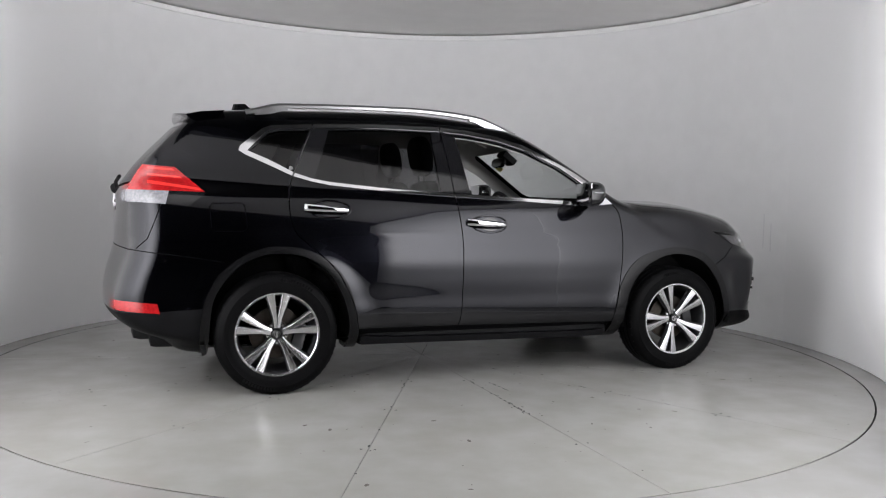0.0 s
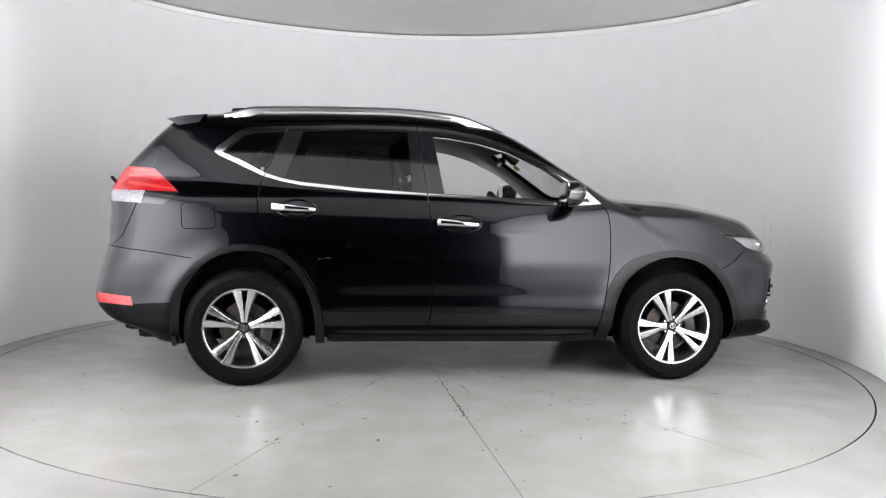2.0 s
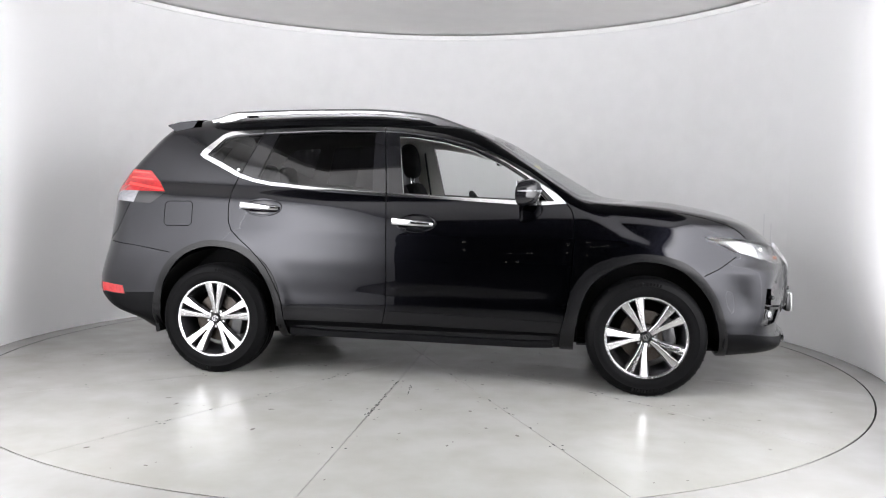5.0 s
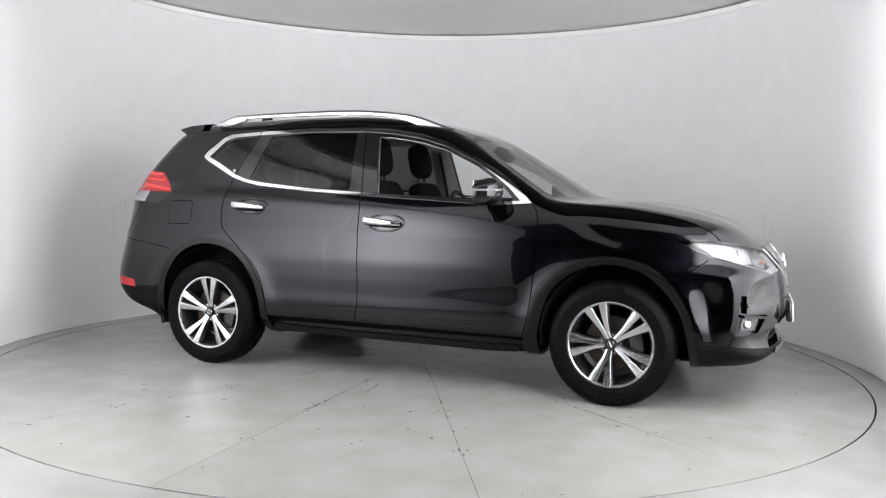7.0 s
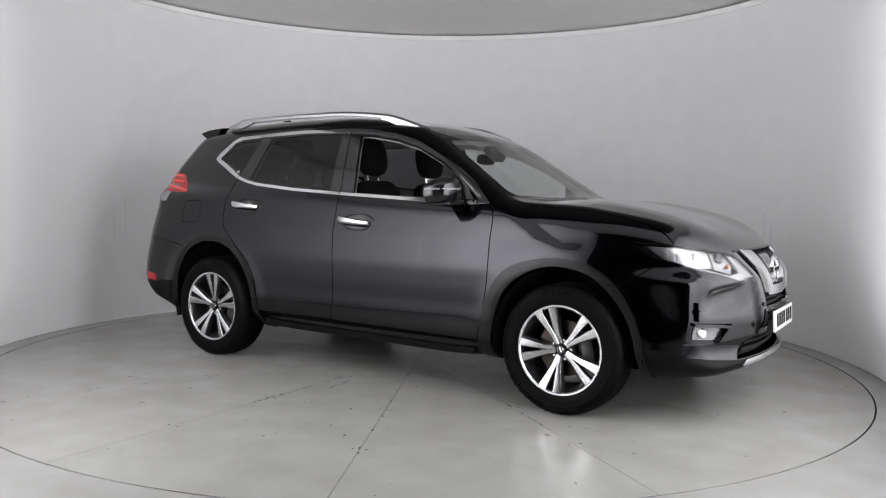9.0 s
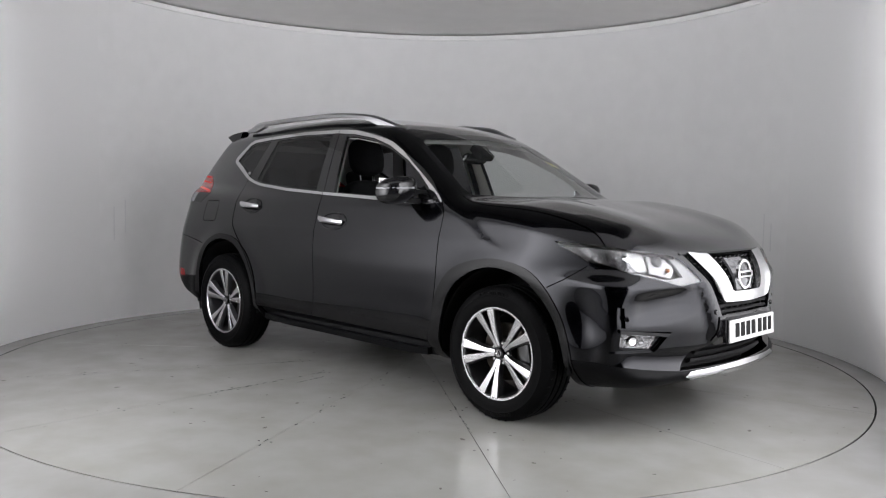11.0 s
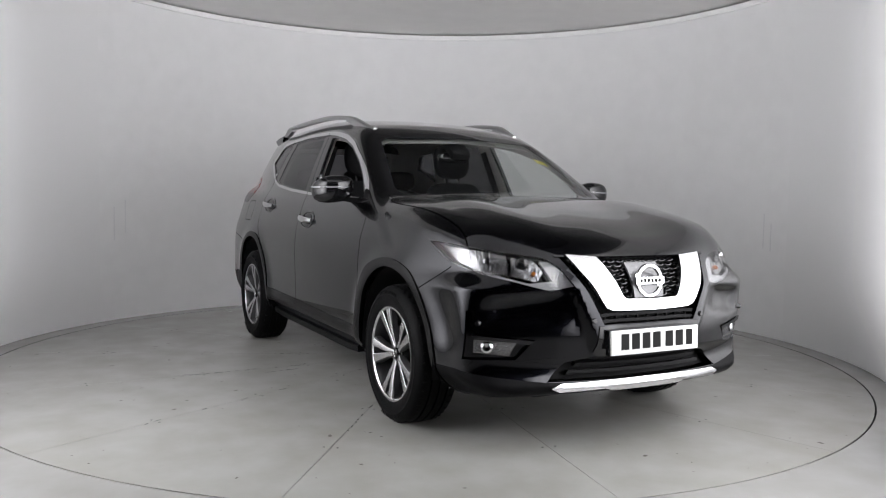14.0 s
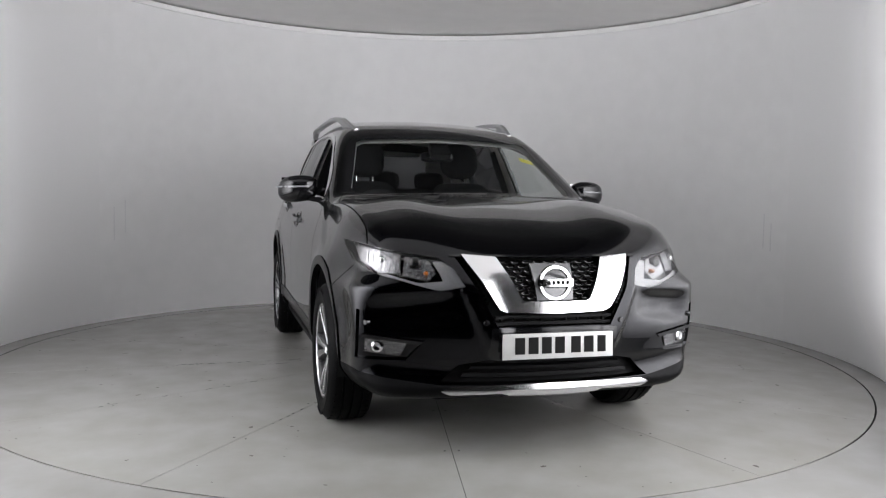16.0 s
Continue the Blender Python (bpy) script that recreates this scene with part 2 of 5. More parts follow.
def studio():
    bm = bmesh.new()
    arc_solid(bm, WALL_R, WALL_R + 0.12, 0, WALL_H, -90 + OPEN_A, 270 - OPEN_A, 160)
    tagged(link("wall_round", bm, WALL), "smooth white curved studio wall", "wall", kind="structure")
    bm = bmesh.new()
    arc_solid(bm, WALL_R - 0.022, WALL_R - 0.003, WALL_H - 0.052, WALL_H - 0.006, -90 + OPEN_A, 82.2, 90)
    arc_solid(bm, WALL_R - 0.022, WALL_R - 0.003, WALL_H - 0.052, WALL_H - 0.006, 82.3, 270 - OPEN_A, 90)
    tagged(link("trim_rim", bm, TRIM_WHITE), "white trim strip along the wall top", "trim", kind="structure")
    # a ceiling ring round an added grey void, unseen, that darkens the car's reflections; it lies a little towards the
    # camera
    bm = bmesh.new()
    loops = [[bm.verts.new((x0 + r * math.cos(2 * math.pi * k / 96), y0 + r * math.sin(2 * math.pi * k / 96), z)) for k in range(96)]
             for r, x0, y0, z in ((WALL_R + 0.2, 0, 0, WALL_H + 0.012), (2.28, 0, -0.80, WALL_H + 0.012), (2.28, 0, -0.80, WALL_H + 0.09), (WALL_R + 0.2, 0, 0, WALL_H + 0.09))]
    for p, q in zip(loops, loops[1:] + loops[:1]):
        for k in range(96):
            bm.faces.new((p[k], p[(k + 1) % 96], q[(k + 1) % 96], q[k]))
    bmesh.ops.recalc_face_normals(bm, faces=bm.faces)
    tagged(link("ceiling", bm, CEILING), "pale grey ring-shaped studio ceiling", "ceiling", kind="structure")
    bm = bmesh.new()
    lathe(bm, [(2.33, WALL_H + 0.09), (2.33, 4.2), (0.001, 4.2)], 64, "z", at=Matrix.Translation((0, -0.80, 0)))
    tagged(link("ceiling_reflection_void", bm, VOID), "unseen grey void added above the turntable to darken the car's reflections", "ceiling", kind="structure")
    # faint upright strips on the wall, slightly darker than its paint
    for deg, z0, z1 in WALL_MARKS:
        bm = bmesh.new()
        arc_solid(bm, WALL_R - 0.0015, WALL_R + 0.01, z0, z1, deg - 0.12, deg + 0.12, 2)
        tagged(link("wall_mark", bm, MARK_PAINT), "faint upright darker strip on the white wall", "scuff", kind="structure")
    # straight wings from the round wall to the camera slot
    for sx in (-1, 1):
        bm = bmesh.new()
        p, q = Vector((sx * 2.325, -2.095, 0)), Vector((sx * 1.55, -3.75, 0))
        d = q - p
        box(bm, d.length, 0.06, WALL_H, Matrix.Translation((p + q) / 2 + Vector((sx * 0.03, 0, WALL_H / 2))) @ Matrix.Rotation(math.atan2(d.y, d.x), 4, "Z"), 0.004)
        tagged(link("wall_wing", bm, WALL), "straight white wall beside the camera slot", "wall", kind="structure")
    for sx in (-1, 1):
        bm = bmesh.new()
        box(bm, 1.95, 0.03, 2.86, bevel=0.004)
        at = Matrix.Translation((sx * 1.902, -2.949, 1.45)) @ Matrix.Rotation(math.atan2(1.655, sx * 0.775), 4, "Z")
        tagged(link("softbox", bm, SOFTBOX_CLOTHS[sx], at=at), "tall lit white softbox beside the camera slot", "softbox", "studio softboxes")
    # added curved panels whose emission paints the wall's glow, dying away towards its back
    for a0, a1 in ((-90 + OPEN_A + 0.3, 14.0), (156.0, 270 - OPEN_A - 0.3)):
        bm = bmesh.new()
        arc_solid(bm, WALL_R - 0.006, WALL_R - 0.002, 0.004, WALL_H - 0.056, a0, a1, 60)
        tagged(link("wall_glow_panel", bm, WALL_GLOW), "thin white panel added on the studio wall, wall glow painted in as emission", "light panel", "studio light panels", "structure")
    bm = bmesh.new()
    vs = [bm.verts.new((x, y, z)) for z in (WALL_H + 0.014, WALL_H + 0.08) for x, y in ((-2.32, -2.25), (-1.55, -3.75), (1.55, -3.75), (2.32, -2.25))]
    for q in ((3, 2, 1, 0), (4, 5, 6, 7), (0, 1, 5, 4), (1, 2, 6, 5), (2, 3, 7, 6), (3, 0, 4, 7)):
        bm.faces.new([vs[i] for i in q])
    tagged(link("ceiling_slot", bm, CEILING), "pale grey ceiling above the camera slot", "ceiling", kind="structure")
    # floor round the turntable, and the slot between them
    bm = bmesh.new()
    flat_ring(bm, TABLE_R + 0.010, 0, 0.0, 192, (-6.0, 6.0, -3.85, 5.0))
    tagged(link("floor", bm, FLOOR, smooth=False), "light grey painted concrete floor, stained", "floor", kind="structure")
    bm = bmesh.new()
    lathe(bm, [(TABLE_R + 0.010, 0.0), (TABLE_R + 0.010, -0.12), (TABLE_R - 0.05, -0.12)], 192, "z")
    tagged(link("trim_pit", bm, PIT), "dark slot round the turntable", "trim", kind="structure")
    bm = bmesh.new()
    box(bm, 12.0, 7.2, 0.1, Matrix.Translation((0, -7.45, -0.05)))
    tagged(link("floor_hall", bm, HALL), "dark hall floor", "floor", kind="structure")
    # the dark hall in which the camera stands
    for name, sx, sy, sz, x, y, z in (("wall_hall_back", 12.2, 0.1, 4.4, 0, -11.05, 2.2), ("wall_hall_west", 0.1, 7.2, 4.4, -6.05, -7.4, 2.2),
                                      ("wall_hall_east", 0.1, 7.2, 4.4, 6.05, -7.4, 2.2)):
        bm = bmesh.new()
        box(bm, sx, sy, sz, Matrix.Translation((x, y, z)))
        tagged(link(name, bm, HALL), "dark painted hall wall", "wall", kind="structure")
    bm = bmesh.new()
    box(bm, 12.2, 7.3, 0.1, Matrix.Translation((0, -7.45, 4.45)))
    tagged(link("ceiling_hall", bm, HALL), "dark hall ceiling", "ceiling", kind="structure")
    for sx in (-1, 1):
        bm = bmesh.new()
        box(bm, 4.4, 0.1, 4.4, Matrix.Translation((sx * 3.80, -3.85, 2.2)))
        tagged(link("wall_hall_front", bm, HALL), "dark wall beside the camera slot", "wall", kind="structure")
    bm = bmesh.new()
    box(bm, 3.2, 0.1, 1.38, Matrix.Translation((0, -3.85, 3.71)))
    tagged(link("wall_hall_lintel", bm, HALL), "dark wall above the camera slot", "wall", kind="structure")
    rnd = random.Random(11)
    for x in (-3.1, -2.3, -1.75, -1.1, -0.35, 0.2, 0.95, 1.4, 2.2, 2.9):
        for z0, z1, chance in ((1.5, 2.6, 1.0), (0.25, 0.7, 0.45)):
            if rnd.random() > chance:
                continue
            bm = bmesh.new()
            box(bm, rnd.uniform(0.03, 0.11), 0.05, rnd.uniform(0.025, 0.045), bevel=0.006)
            lamp = link("hall_lamp", bm, HALL_LAMP, at=Matrix.Translation((x + rnd.uniform(-0.3, 0.3), -10.96, rnd.uniform(z0, z1))))
            tagged(lamp, "small lit lamp on the dark hall wall", "lamp", "small lamps in the dark hall")


def turntable():
    """Fourteen wedge plates on a drum, hairline joints between them, the worst joint chipped."""
    table = thing("turntable", "round light grey painted turntable flush with the floor", "turntable")
    bm = bmesh.new()
    lathe(bm, [(0.001, -0.006), (TABLE_R - 0.004, -0.006), (TABLE_R - 0.004, -0.11), (0.001, -0.11)], 160, "z")
    link("drum", bm, PIT, table, "dark drum under the plates")
    gap, step = 0.0015, 360 / 14
    for k in range(14):
        a0, a1 = radians(-11.4 + k * step), radians(-11.4 + (k + 1) * step)
        mid = Vector((math.cos((a0 + a1) / 2), math.sin((a0 + a1) / 2), 0)) * (gap / math.sin((a1 - a0) / 2))
        bm = bmesh.new()
        n = 14
        rim = [Vector((TABLE_R * math.cos(a0 + (a1 - a0) * i / n + (gap / TABLE_R if i == 0 else -gap / TABLE_R if i == n else 0)),
                       TABLE_R * math.sin(a0 + (a1 - a0) * i / n + (gap / TABLE_R if i == 0 else -gap / TABLE_R if i == n else 0)), 0)) for i in range(n + 1)]
        loop = [bm.verts.new(mid)] + [bm.verts.new(v) for v in rim]
        low = [bm.verts.new(v.co + Vector((0, 0, -0.0055))) for v in loop]
        bm.faces.new(loop)
        for i in range(len(loop)):
            j = (i + 1) % len(loop)
            bm.faces.new((loop[i], low[i], low[j], loop[j]))
        link("plate", bm, TABLE, table, smooth=False)
    # chips along two joints and a worn scar beside one of them
    rnd = random.Random(4)
    for angle, lo, hi, count in ((-88.5, 0.9, 1.75, 26), (-114.2, 0.8, 2.7, 9), (-62.8, 0.6, 2.4, 8), (-37.1, 1.2, 2.0, 9), (-83.0, 0.95, 1.25, 6)):
        bm = bmesh.new()
        for _ in range(count):
            r = rnd.uniform(lo, hi)
            a = radians(angle) + rnd.gauss(0, 0.004)
            c = Vector((r * math.cos(a), r * math.sin(a), 0.0012))
            along = rnd.uniform(0.006, 0.03)
            n = 7
            ring = []
            for i in range(n):
                t = 2 * math.pi * i / n
                u, v = along * math.cos(t) * rnd.uniform(0.6, 1.2), rnd.uniform(0.002, 0.0065) * math.sin(t)
                ring.append(bm.verts.new(c + Vector((u * math.cos(a) - v * math.sin(a), u * math.sin(a) + v * math.cos(a), 0))))
            bm.faces.new(ring)
        tagged(link("paint_chips", bm, PIT, table, "dark chips along a plate joint", smooth=False), kind="stuff")
    # loose grit and dried drops
    bm = bmesh.new()
    for _ in range(240):
        r, a = TABLE_R * math.sqrt(rnd.uniform(0.02, 0.97)), rnd.uniform(0, 2 * math.pi)
        size, n = rnd.choice((0.0025, 0.003, 0.004, 0.006, 0.010)), 6
        c = Vector((r * math.cos(a), r * math.sin(a), 0.0011))
        turn, long_ = rnd.uniform(0, math.pi), rnd.uniform(1.0, 2.4)
        bm.faces.new([bm.verts.new(c + Vector((u * math.cos(turn) - v * math.sin(turn), u * math.sin(turn) + v * math.cos(turn), 0)))
                      for u, v in ((size * long_ * math.cos(2 * math.pi * i / n) * rnd.uniform(0.7, 1.2), size * math.sin(2 * math.pi * i / n) * rnd.uniform(0.7, 1.2)) for i in range(n))])
    tagged(link("grit", bm, GRIT, table, "scattered dark grit", smooth=False), kind="stuff")
    # paired countersunk screws along every joint
    bm = bmesh.new()
    lathe(bm, [(0.001, -0.0004), (0.0035, -0.0004), (0.0055, 0.0006), (0.0062, 0.0002)], 10, "z")
    head = link("screw", bm, PIT, table, smooth=False)
    spots = [(r, side, radians(-11.4 + k * step)) for k in range(14) for r in (0.89, 1.58, 2.27) for side in (-0.032, 0.032)]
    for i, (r, side, a) in enumerate(spots):
        ob = head if i == 0 else new("screw", head.data)
        ob.parent = table
        ob.location = (r * math.cos(a) - side * math.sin(a), r * math.sin(a) + side * math.cos(a), 0.0012)
    return table


studio()
TURNTABLE = turntable()

# ---- the car ----
# the car's own space: x forward from the rear axle, y to its left, z up from the floor
def curve_through(knots):
    """A smooth function through (x, value) knots, flat slopes kept outside them."""
    kx = np.array([k[0] for k in knots], float)
    ky = np.array([k[1] for k in knots], float)
    d = np.diff(ky) / np.diff(kx)
    m = np.concatenate([[d[0]], (d[:-1] * np.diff(kx)[1:] + d[1:] * np.diff(kx)[:-1]) / (kx[2:] - kx[:-2]), [d[-1]]])

    def value(x):
        x = np.asarray(x, float)
        i = np.clip(np.searchsorted(kx, x) - 1, 0, len(kx) - 2)
        h = kx[i + 1] - kx[i]
        t = (np.clip(x, kx[0], kx[-1]) - kx[i]) / h
        y = (2 * t**3 - 3 * t**2 + 1) * ky[i] + (t**3 - 2 * t**2 + t) * h * m[i] + (3 * t**2 - 2 * t**3) * ky[i + 1] + (t**3 - t**2) * h * m[i + 1]
        return y + np.where(x < kx[0], (x - kx[0]) * m[0], 0) + np.where(x > kx[-1], (x - kx[-1]) * m[-1], 0)
    return value


roof_line = curve_through([(-0.75, 1.60), (-0.35, 1.667), (0.2, 1.698), (0.62, 1.708), (1.0, 1.706), (1.38, 1.668), (1.62, 1.62), (1.9, 1.54)])
hood_line = curve_through([(1.8, 1.19), (2.37, 1.176), (2.71, 1.149), (2.9, 1.121), (3.09, 1.084), (3.28, 1.031), (3.42, 0.970), (3.55, 0.895), (3.7, 0.80)])
front_line = curve_through([(0.18, 3.47), (0.25, 3.575), (0.31, 3.615), (0.38, 3.585), (0.45, 3.60), (0.52, 3.62), (0.62, 3.625), (0.75, 3.612), (0.88, 3.575), (0.98, 3.52)])
rear_line = curve_through([(0.2, -0.60), (0.32, -0.72), (0.38, -0.87), (0.467, -0.96), (0.56, -0.975), (0.672, -0.96), (0.82, -0.917), (1.04, -0.885), (1.17, -0.882), (1.31, -0.80), (1.45, -0.675), (1.58, -0.55), (1.66, -0.475)])
side_line = curve_through([(0.2, 0.70), (0.28, 0.812), (0.35, 0.874), (0.43, 0.888), (0.55, 0.8915), (0.66, 0.8964), (0.78, 0.900), (0.87, 0.893), (0.96, 0.868), (1.05, 0.840), (1.13, 0.812), (1.2, 0.784), (1.35, 0.727), (1.5, 0.663), (1.585, 0.622), (1.66, 0.575)])
side_taper = curve_through([(-1.0, -0.06), (-0.6, -0.022), (-0.2, -0.006), (0.3, 0.0), (2.4, 0.0), (2.9, -0.010), (3.3, -0.035), (3.6, -0.08)])
cabin_taper = curve_through([(-0.8, -0.085), (-0.2, -0.032), (0.4, -0.004), (1.0, 0.0), (1.6, 0.0), (2.3, 0.0)])


def soft_max(a, b, k):
    h = np.clip(0.5 + 0.5 * (a - b) / k, 0, 1)
    return b + (a - b) * h + k * h * (1 - h)


def soft_min(a, b, k):
    return -soft_max(-a, -b, k)


def body_field(p):
    """Below zero inside the car's outer skin."""
    x, y, z = p[..., 0], np.abs(p[..., 1]), p[..., 2]
    y2 = p[..., 1] ** 2
    flare = 0.0
    for cx in (0.0, 2.705):
        r = np.hypot(x - cx, z - 0.353)
        flare = flare + 0.014 * np.exp(-((r - 0.46) / 0.075) ** 2)
    side = y - side_line(z) - side_taper(x) - flare
    rear = (rear_line(z) + (0.20 - 0.025 * np.exp(-((z - 0.55) / 0.12) ** 2)) * y2 - x) * 0.95
    low = np.exp(-((z - 0.56) / 0.17) ** 4)              # the bumper's height, where the corner is tight
    front = x - front_line(z) + (0.26 + 0.07 * low) * y2
    front = front + 0.030 * np.exp(-((y - 0.60) / 0.15) ** 4 - ((z - 0.665 + 0.10 * (y - 0.60)) / 0.062) ** 4)   # scoop between lamp and fog lamp
    front = front - 0.005 * np.exp(-((y - 0.55) / 0.34) ** 4 - ((z - 0.455) / 0.03) ** 2)                       # lip under the fog lamp
    wing = y - 0.298 - 0.42 * (z - 0.47)                  # painted wings of the nose, a step down on their outer edge
    step = lambda v, w: 1 / (1 + np.exp(-np.clip(v / w, -40, 40)))
    front = front - 0.026 * step(-wing, 0.007) * step(wing + 0.115, 0.02) * step(z - 0.475, 0.012) * step(0.80 - z, 0.02) * step(x - 3.3, 0.02)
    high = np.clip((z - 0.74) / 0.10, 0, 1)
    high = high * high * (3 - 2 * high)                   # from the lamps upwards the corner is drawn in
    front = front + 0.16 * high * y2 * y2
    swept = np.clip((x - 2.85) / 0.55, 0, 1)
    side = side + 0.064 * high * swept * swept * (3 - 2 * swept)
    side = side + 0.014 * np.exp(-((x - 3.22) / 0.075) ** 2 - ((z - 0.60) / 0.13) ** 2)                          # hollow behind the corner
    hood = (z - hood_line(x) + 0.06 * y2 - 0.030 * np.exp(-((y - 0.52) / 0.20) ** 2) * np.exp(-((x - 3.02) / 0.38) ** 4)) * 0.97
    lower = soft_max(soft_max(soft_max(hood, side, 0.10), front, 0.12 - 0.075 * low), rear, 0.13)
    lower = soft_max(lower, 0.235 + 0.05 * np.clip((x - 3.2) / 0.4, 0, 1) - z, 0.05)
    screen = ((x - 1.668) * 0.596 - (1.553 - z) - 0.18 * (0.44 - y2)) * 0.86
    cabin = soft_max(z - roof_line(x) + 0.10 * y2, side - cabin_taper(x), 0.085)
    cabin = soft_max(soft_max(cabin, screen, 0.05), (rear_line(z) + 0.20 * y2 - x) * 0.75, 0.06)
    cabin = soft_max(cabin, 0.9 - z, 0.05)
    return soft_min(lower, cabin, 0.035)


def field_slope(p, e=1e-3):
    g = np.stack([body_field(p + np.eye(3)[a] * e) - body_field(p - np.eye(3)[a] * e) for a in range(3)], -1) / (2 * e)
    return g


def onto_skin(p, steps=5):
    for _ in range(steps):
        g = field_slope(p)
        p = p - g * (body_field(p) / np.maximum((g * g).sum(-1), 0.2))[..., None]
    return p


def skin_at(start, way, reach=6.0):
    """The first place on the skin from start along way (arrays)."""
    start, way = np.atleast_2d(np.asarray(start, float)), np.atleast_2d(np.asarray(way, float))
    start, way = np.broadcast_arrays(start, way / np.linalg.norm(way, axis=-1, keepdims=True))
    t = np.zeros(len(start))
    for _ in range(90):
        d = body_field(start + way * t[:, None])
        t = np.minimum(t + np.clip(d, -0.05, 0.4) * 0.7, reach)
    return start + way * t[:, None]


def skin_grid(h=0.025):
    """The skin as a net of quads: one corner in each cell of a grid that the skin crosses, drawn onto it."""
    ax = [np.arange(-1.08, 3.78, h), (np.arange(78) - 38.5) * h, np.arange(0.15, 1.78, h)]
    pts = np.stack(np.meshgrid(*ax, indexing="ij"), -1)
    ins = body_field(pts) < 0
    n = [s - 1 for s in ins.shape]
    count = sum(ins[i:n[0] + i, j:n[1] + j, k:n[2] + k].astype(int) for i in (0, 1) for j in (0, 1) for k in (0, 1))
    cell = (count > 0) & (count < 8)
    index = np.full(cell.shape, -1)
    index[cell] = np.arange(cell.sum())
    verts = onto_skin(pts[:-1, :-1, :-1][cell] + h / 2, 7)
    quads = []
    for a in range(3):
        b, c = (a + 1) % 3, (a + 2) % 3
        lo, hi = [slice(None)] * 3, [slice(None)] * 3
        lo[a], hi[a] = slice(0, -1), slice(1, None)
        i0, i1 = ins[tuple(lo)], ins[tuple(hi)]
        where = np.argwhere(i0 != i1)
        flip = i1[tuple(where.T)]
        eb, ec = np.eye(3, dtype=int)[b], np.eye(3, dtype=int)[c]
        q = np.stack([index[tuple((where - eb * u - ec * v).T)] for u, v in ((1, 1), (0, 1), (0, 0), (1, 0))], -1)
        q[flip] = q[flip][:, ::-1]
        quads.append(q)
    return verts, np.concatenate(quads)


SIDE = (Vector((1, 0, 0)), Vector((0, 0, 1)), Vector((0, 1, 0)))     # seen along y: (x, z)
FRONT = (Vector((0, 1, 0)), Vector((0, 0, 1)), Vector((1, 0, 0)))    # seen along x: (y, z)
PLAN = (Vector((1, 0, 0)), Vector((0, 1, 0)), Vector((0, 0, 1)))     # seen from above: (x, y)


def corner_view(side, a=34):
    """Seen along a slanting line onto the front corner of one side (-1 is the car's right)."""
    d = Vector((math.cos(radians(a)), side * math.sin(radians(a)), 0))
    return (Vector((-d.y, d.x, 0)), Vector((0, 0, 1)), d)


def within(pts, loop):
    x, y = pts[:, 0], pts[:, 1]
    res = np.zeros(len(pts), bool)
    for (x0, y0), (x1, y1) in zip(loop, loop[1:] + loop[:1]):
        if y0 != y1:
            res ^= ((y0 > y) != (y1 > y)) & (x < (x1 - x0) * (y - y0) / (y1 - y0) + x0)
    return res


def rounded(loop, sub=3, closed=True):
    out, n = [], len(loop)
    for i in range(n if closed else n - 1):
        p0, p1, p2, p3 = (loop[(i + k) % n] if closed else loop[min(max(i + k, 0), n - 1)] for k in (-1, 0, 1, 2))
        for s in range(sub):
            t = s / sub
            out.append(tuple(0.5 * (2 * b + (c - a) * t + (2 * a - 5 * b + 4 * c - d) * t * t + (3 * b - a - 3 * c + d) * t**3) for a, b, c, d in zip(p0, p1, p2, p3)))
    return out if closed else out + [loop[-1]]


def strip(line, w, closed=False):
    """The outline of a narrow strip along a line."""
    n = len(line)
    left, right = [], []
    for i, p in enumerate(line):
        a, b = (line[i - 1], line[(i + 1) % n]) if closed else (line[max(i - 1, 0)], line[min(i + 1, n - 1)])
        d = Vector((b[0] - a[0], b[1] - a[1])).normalized()
        left.append((p[0] - d.y * w / 2, p[1] + d.x * w / 2))
        right.append((p[0] + d.y * w / 2, p[1] - d.x * w / 2))
    return left, right


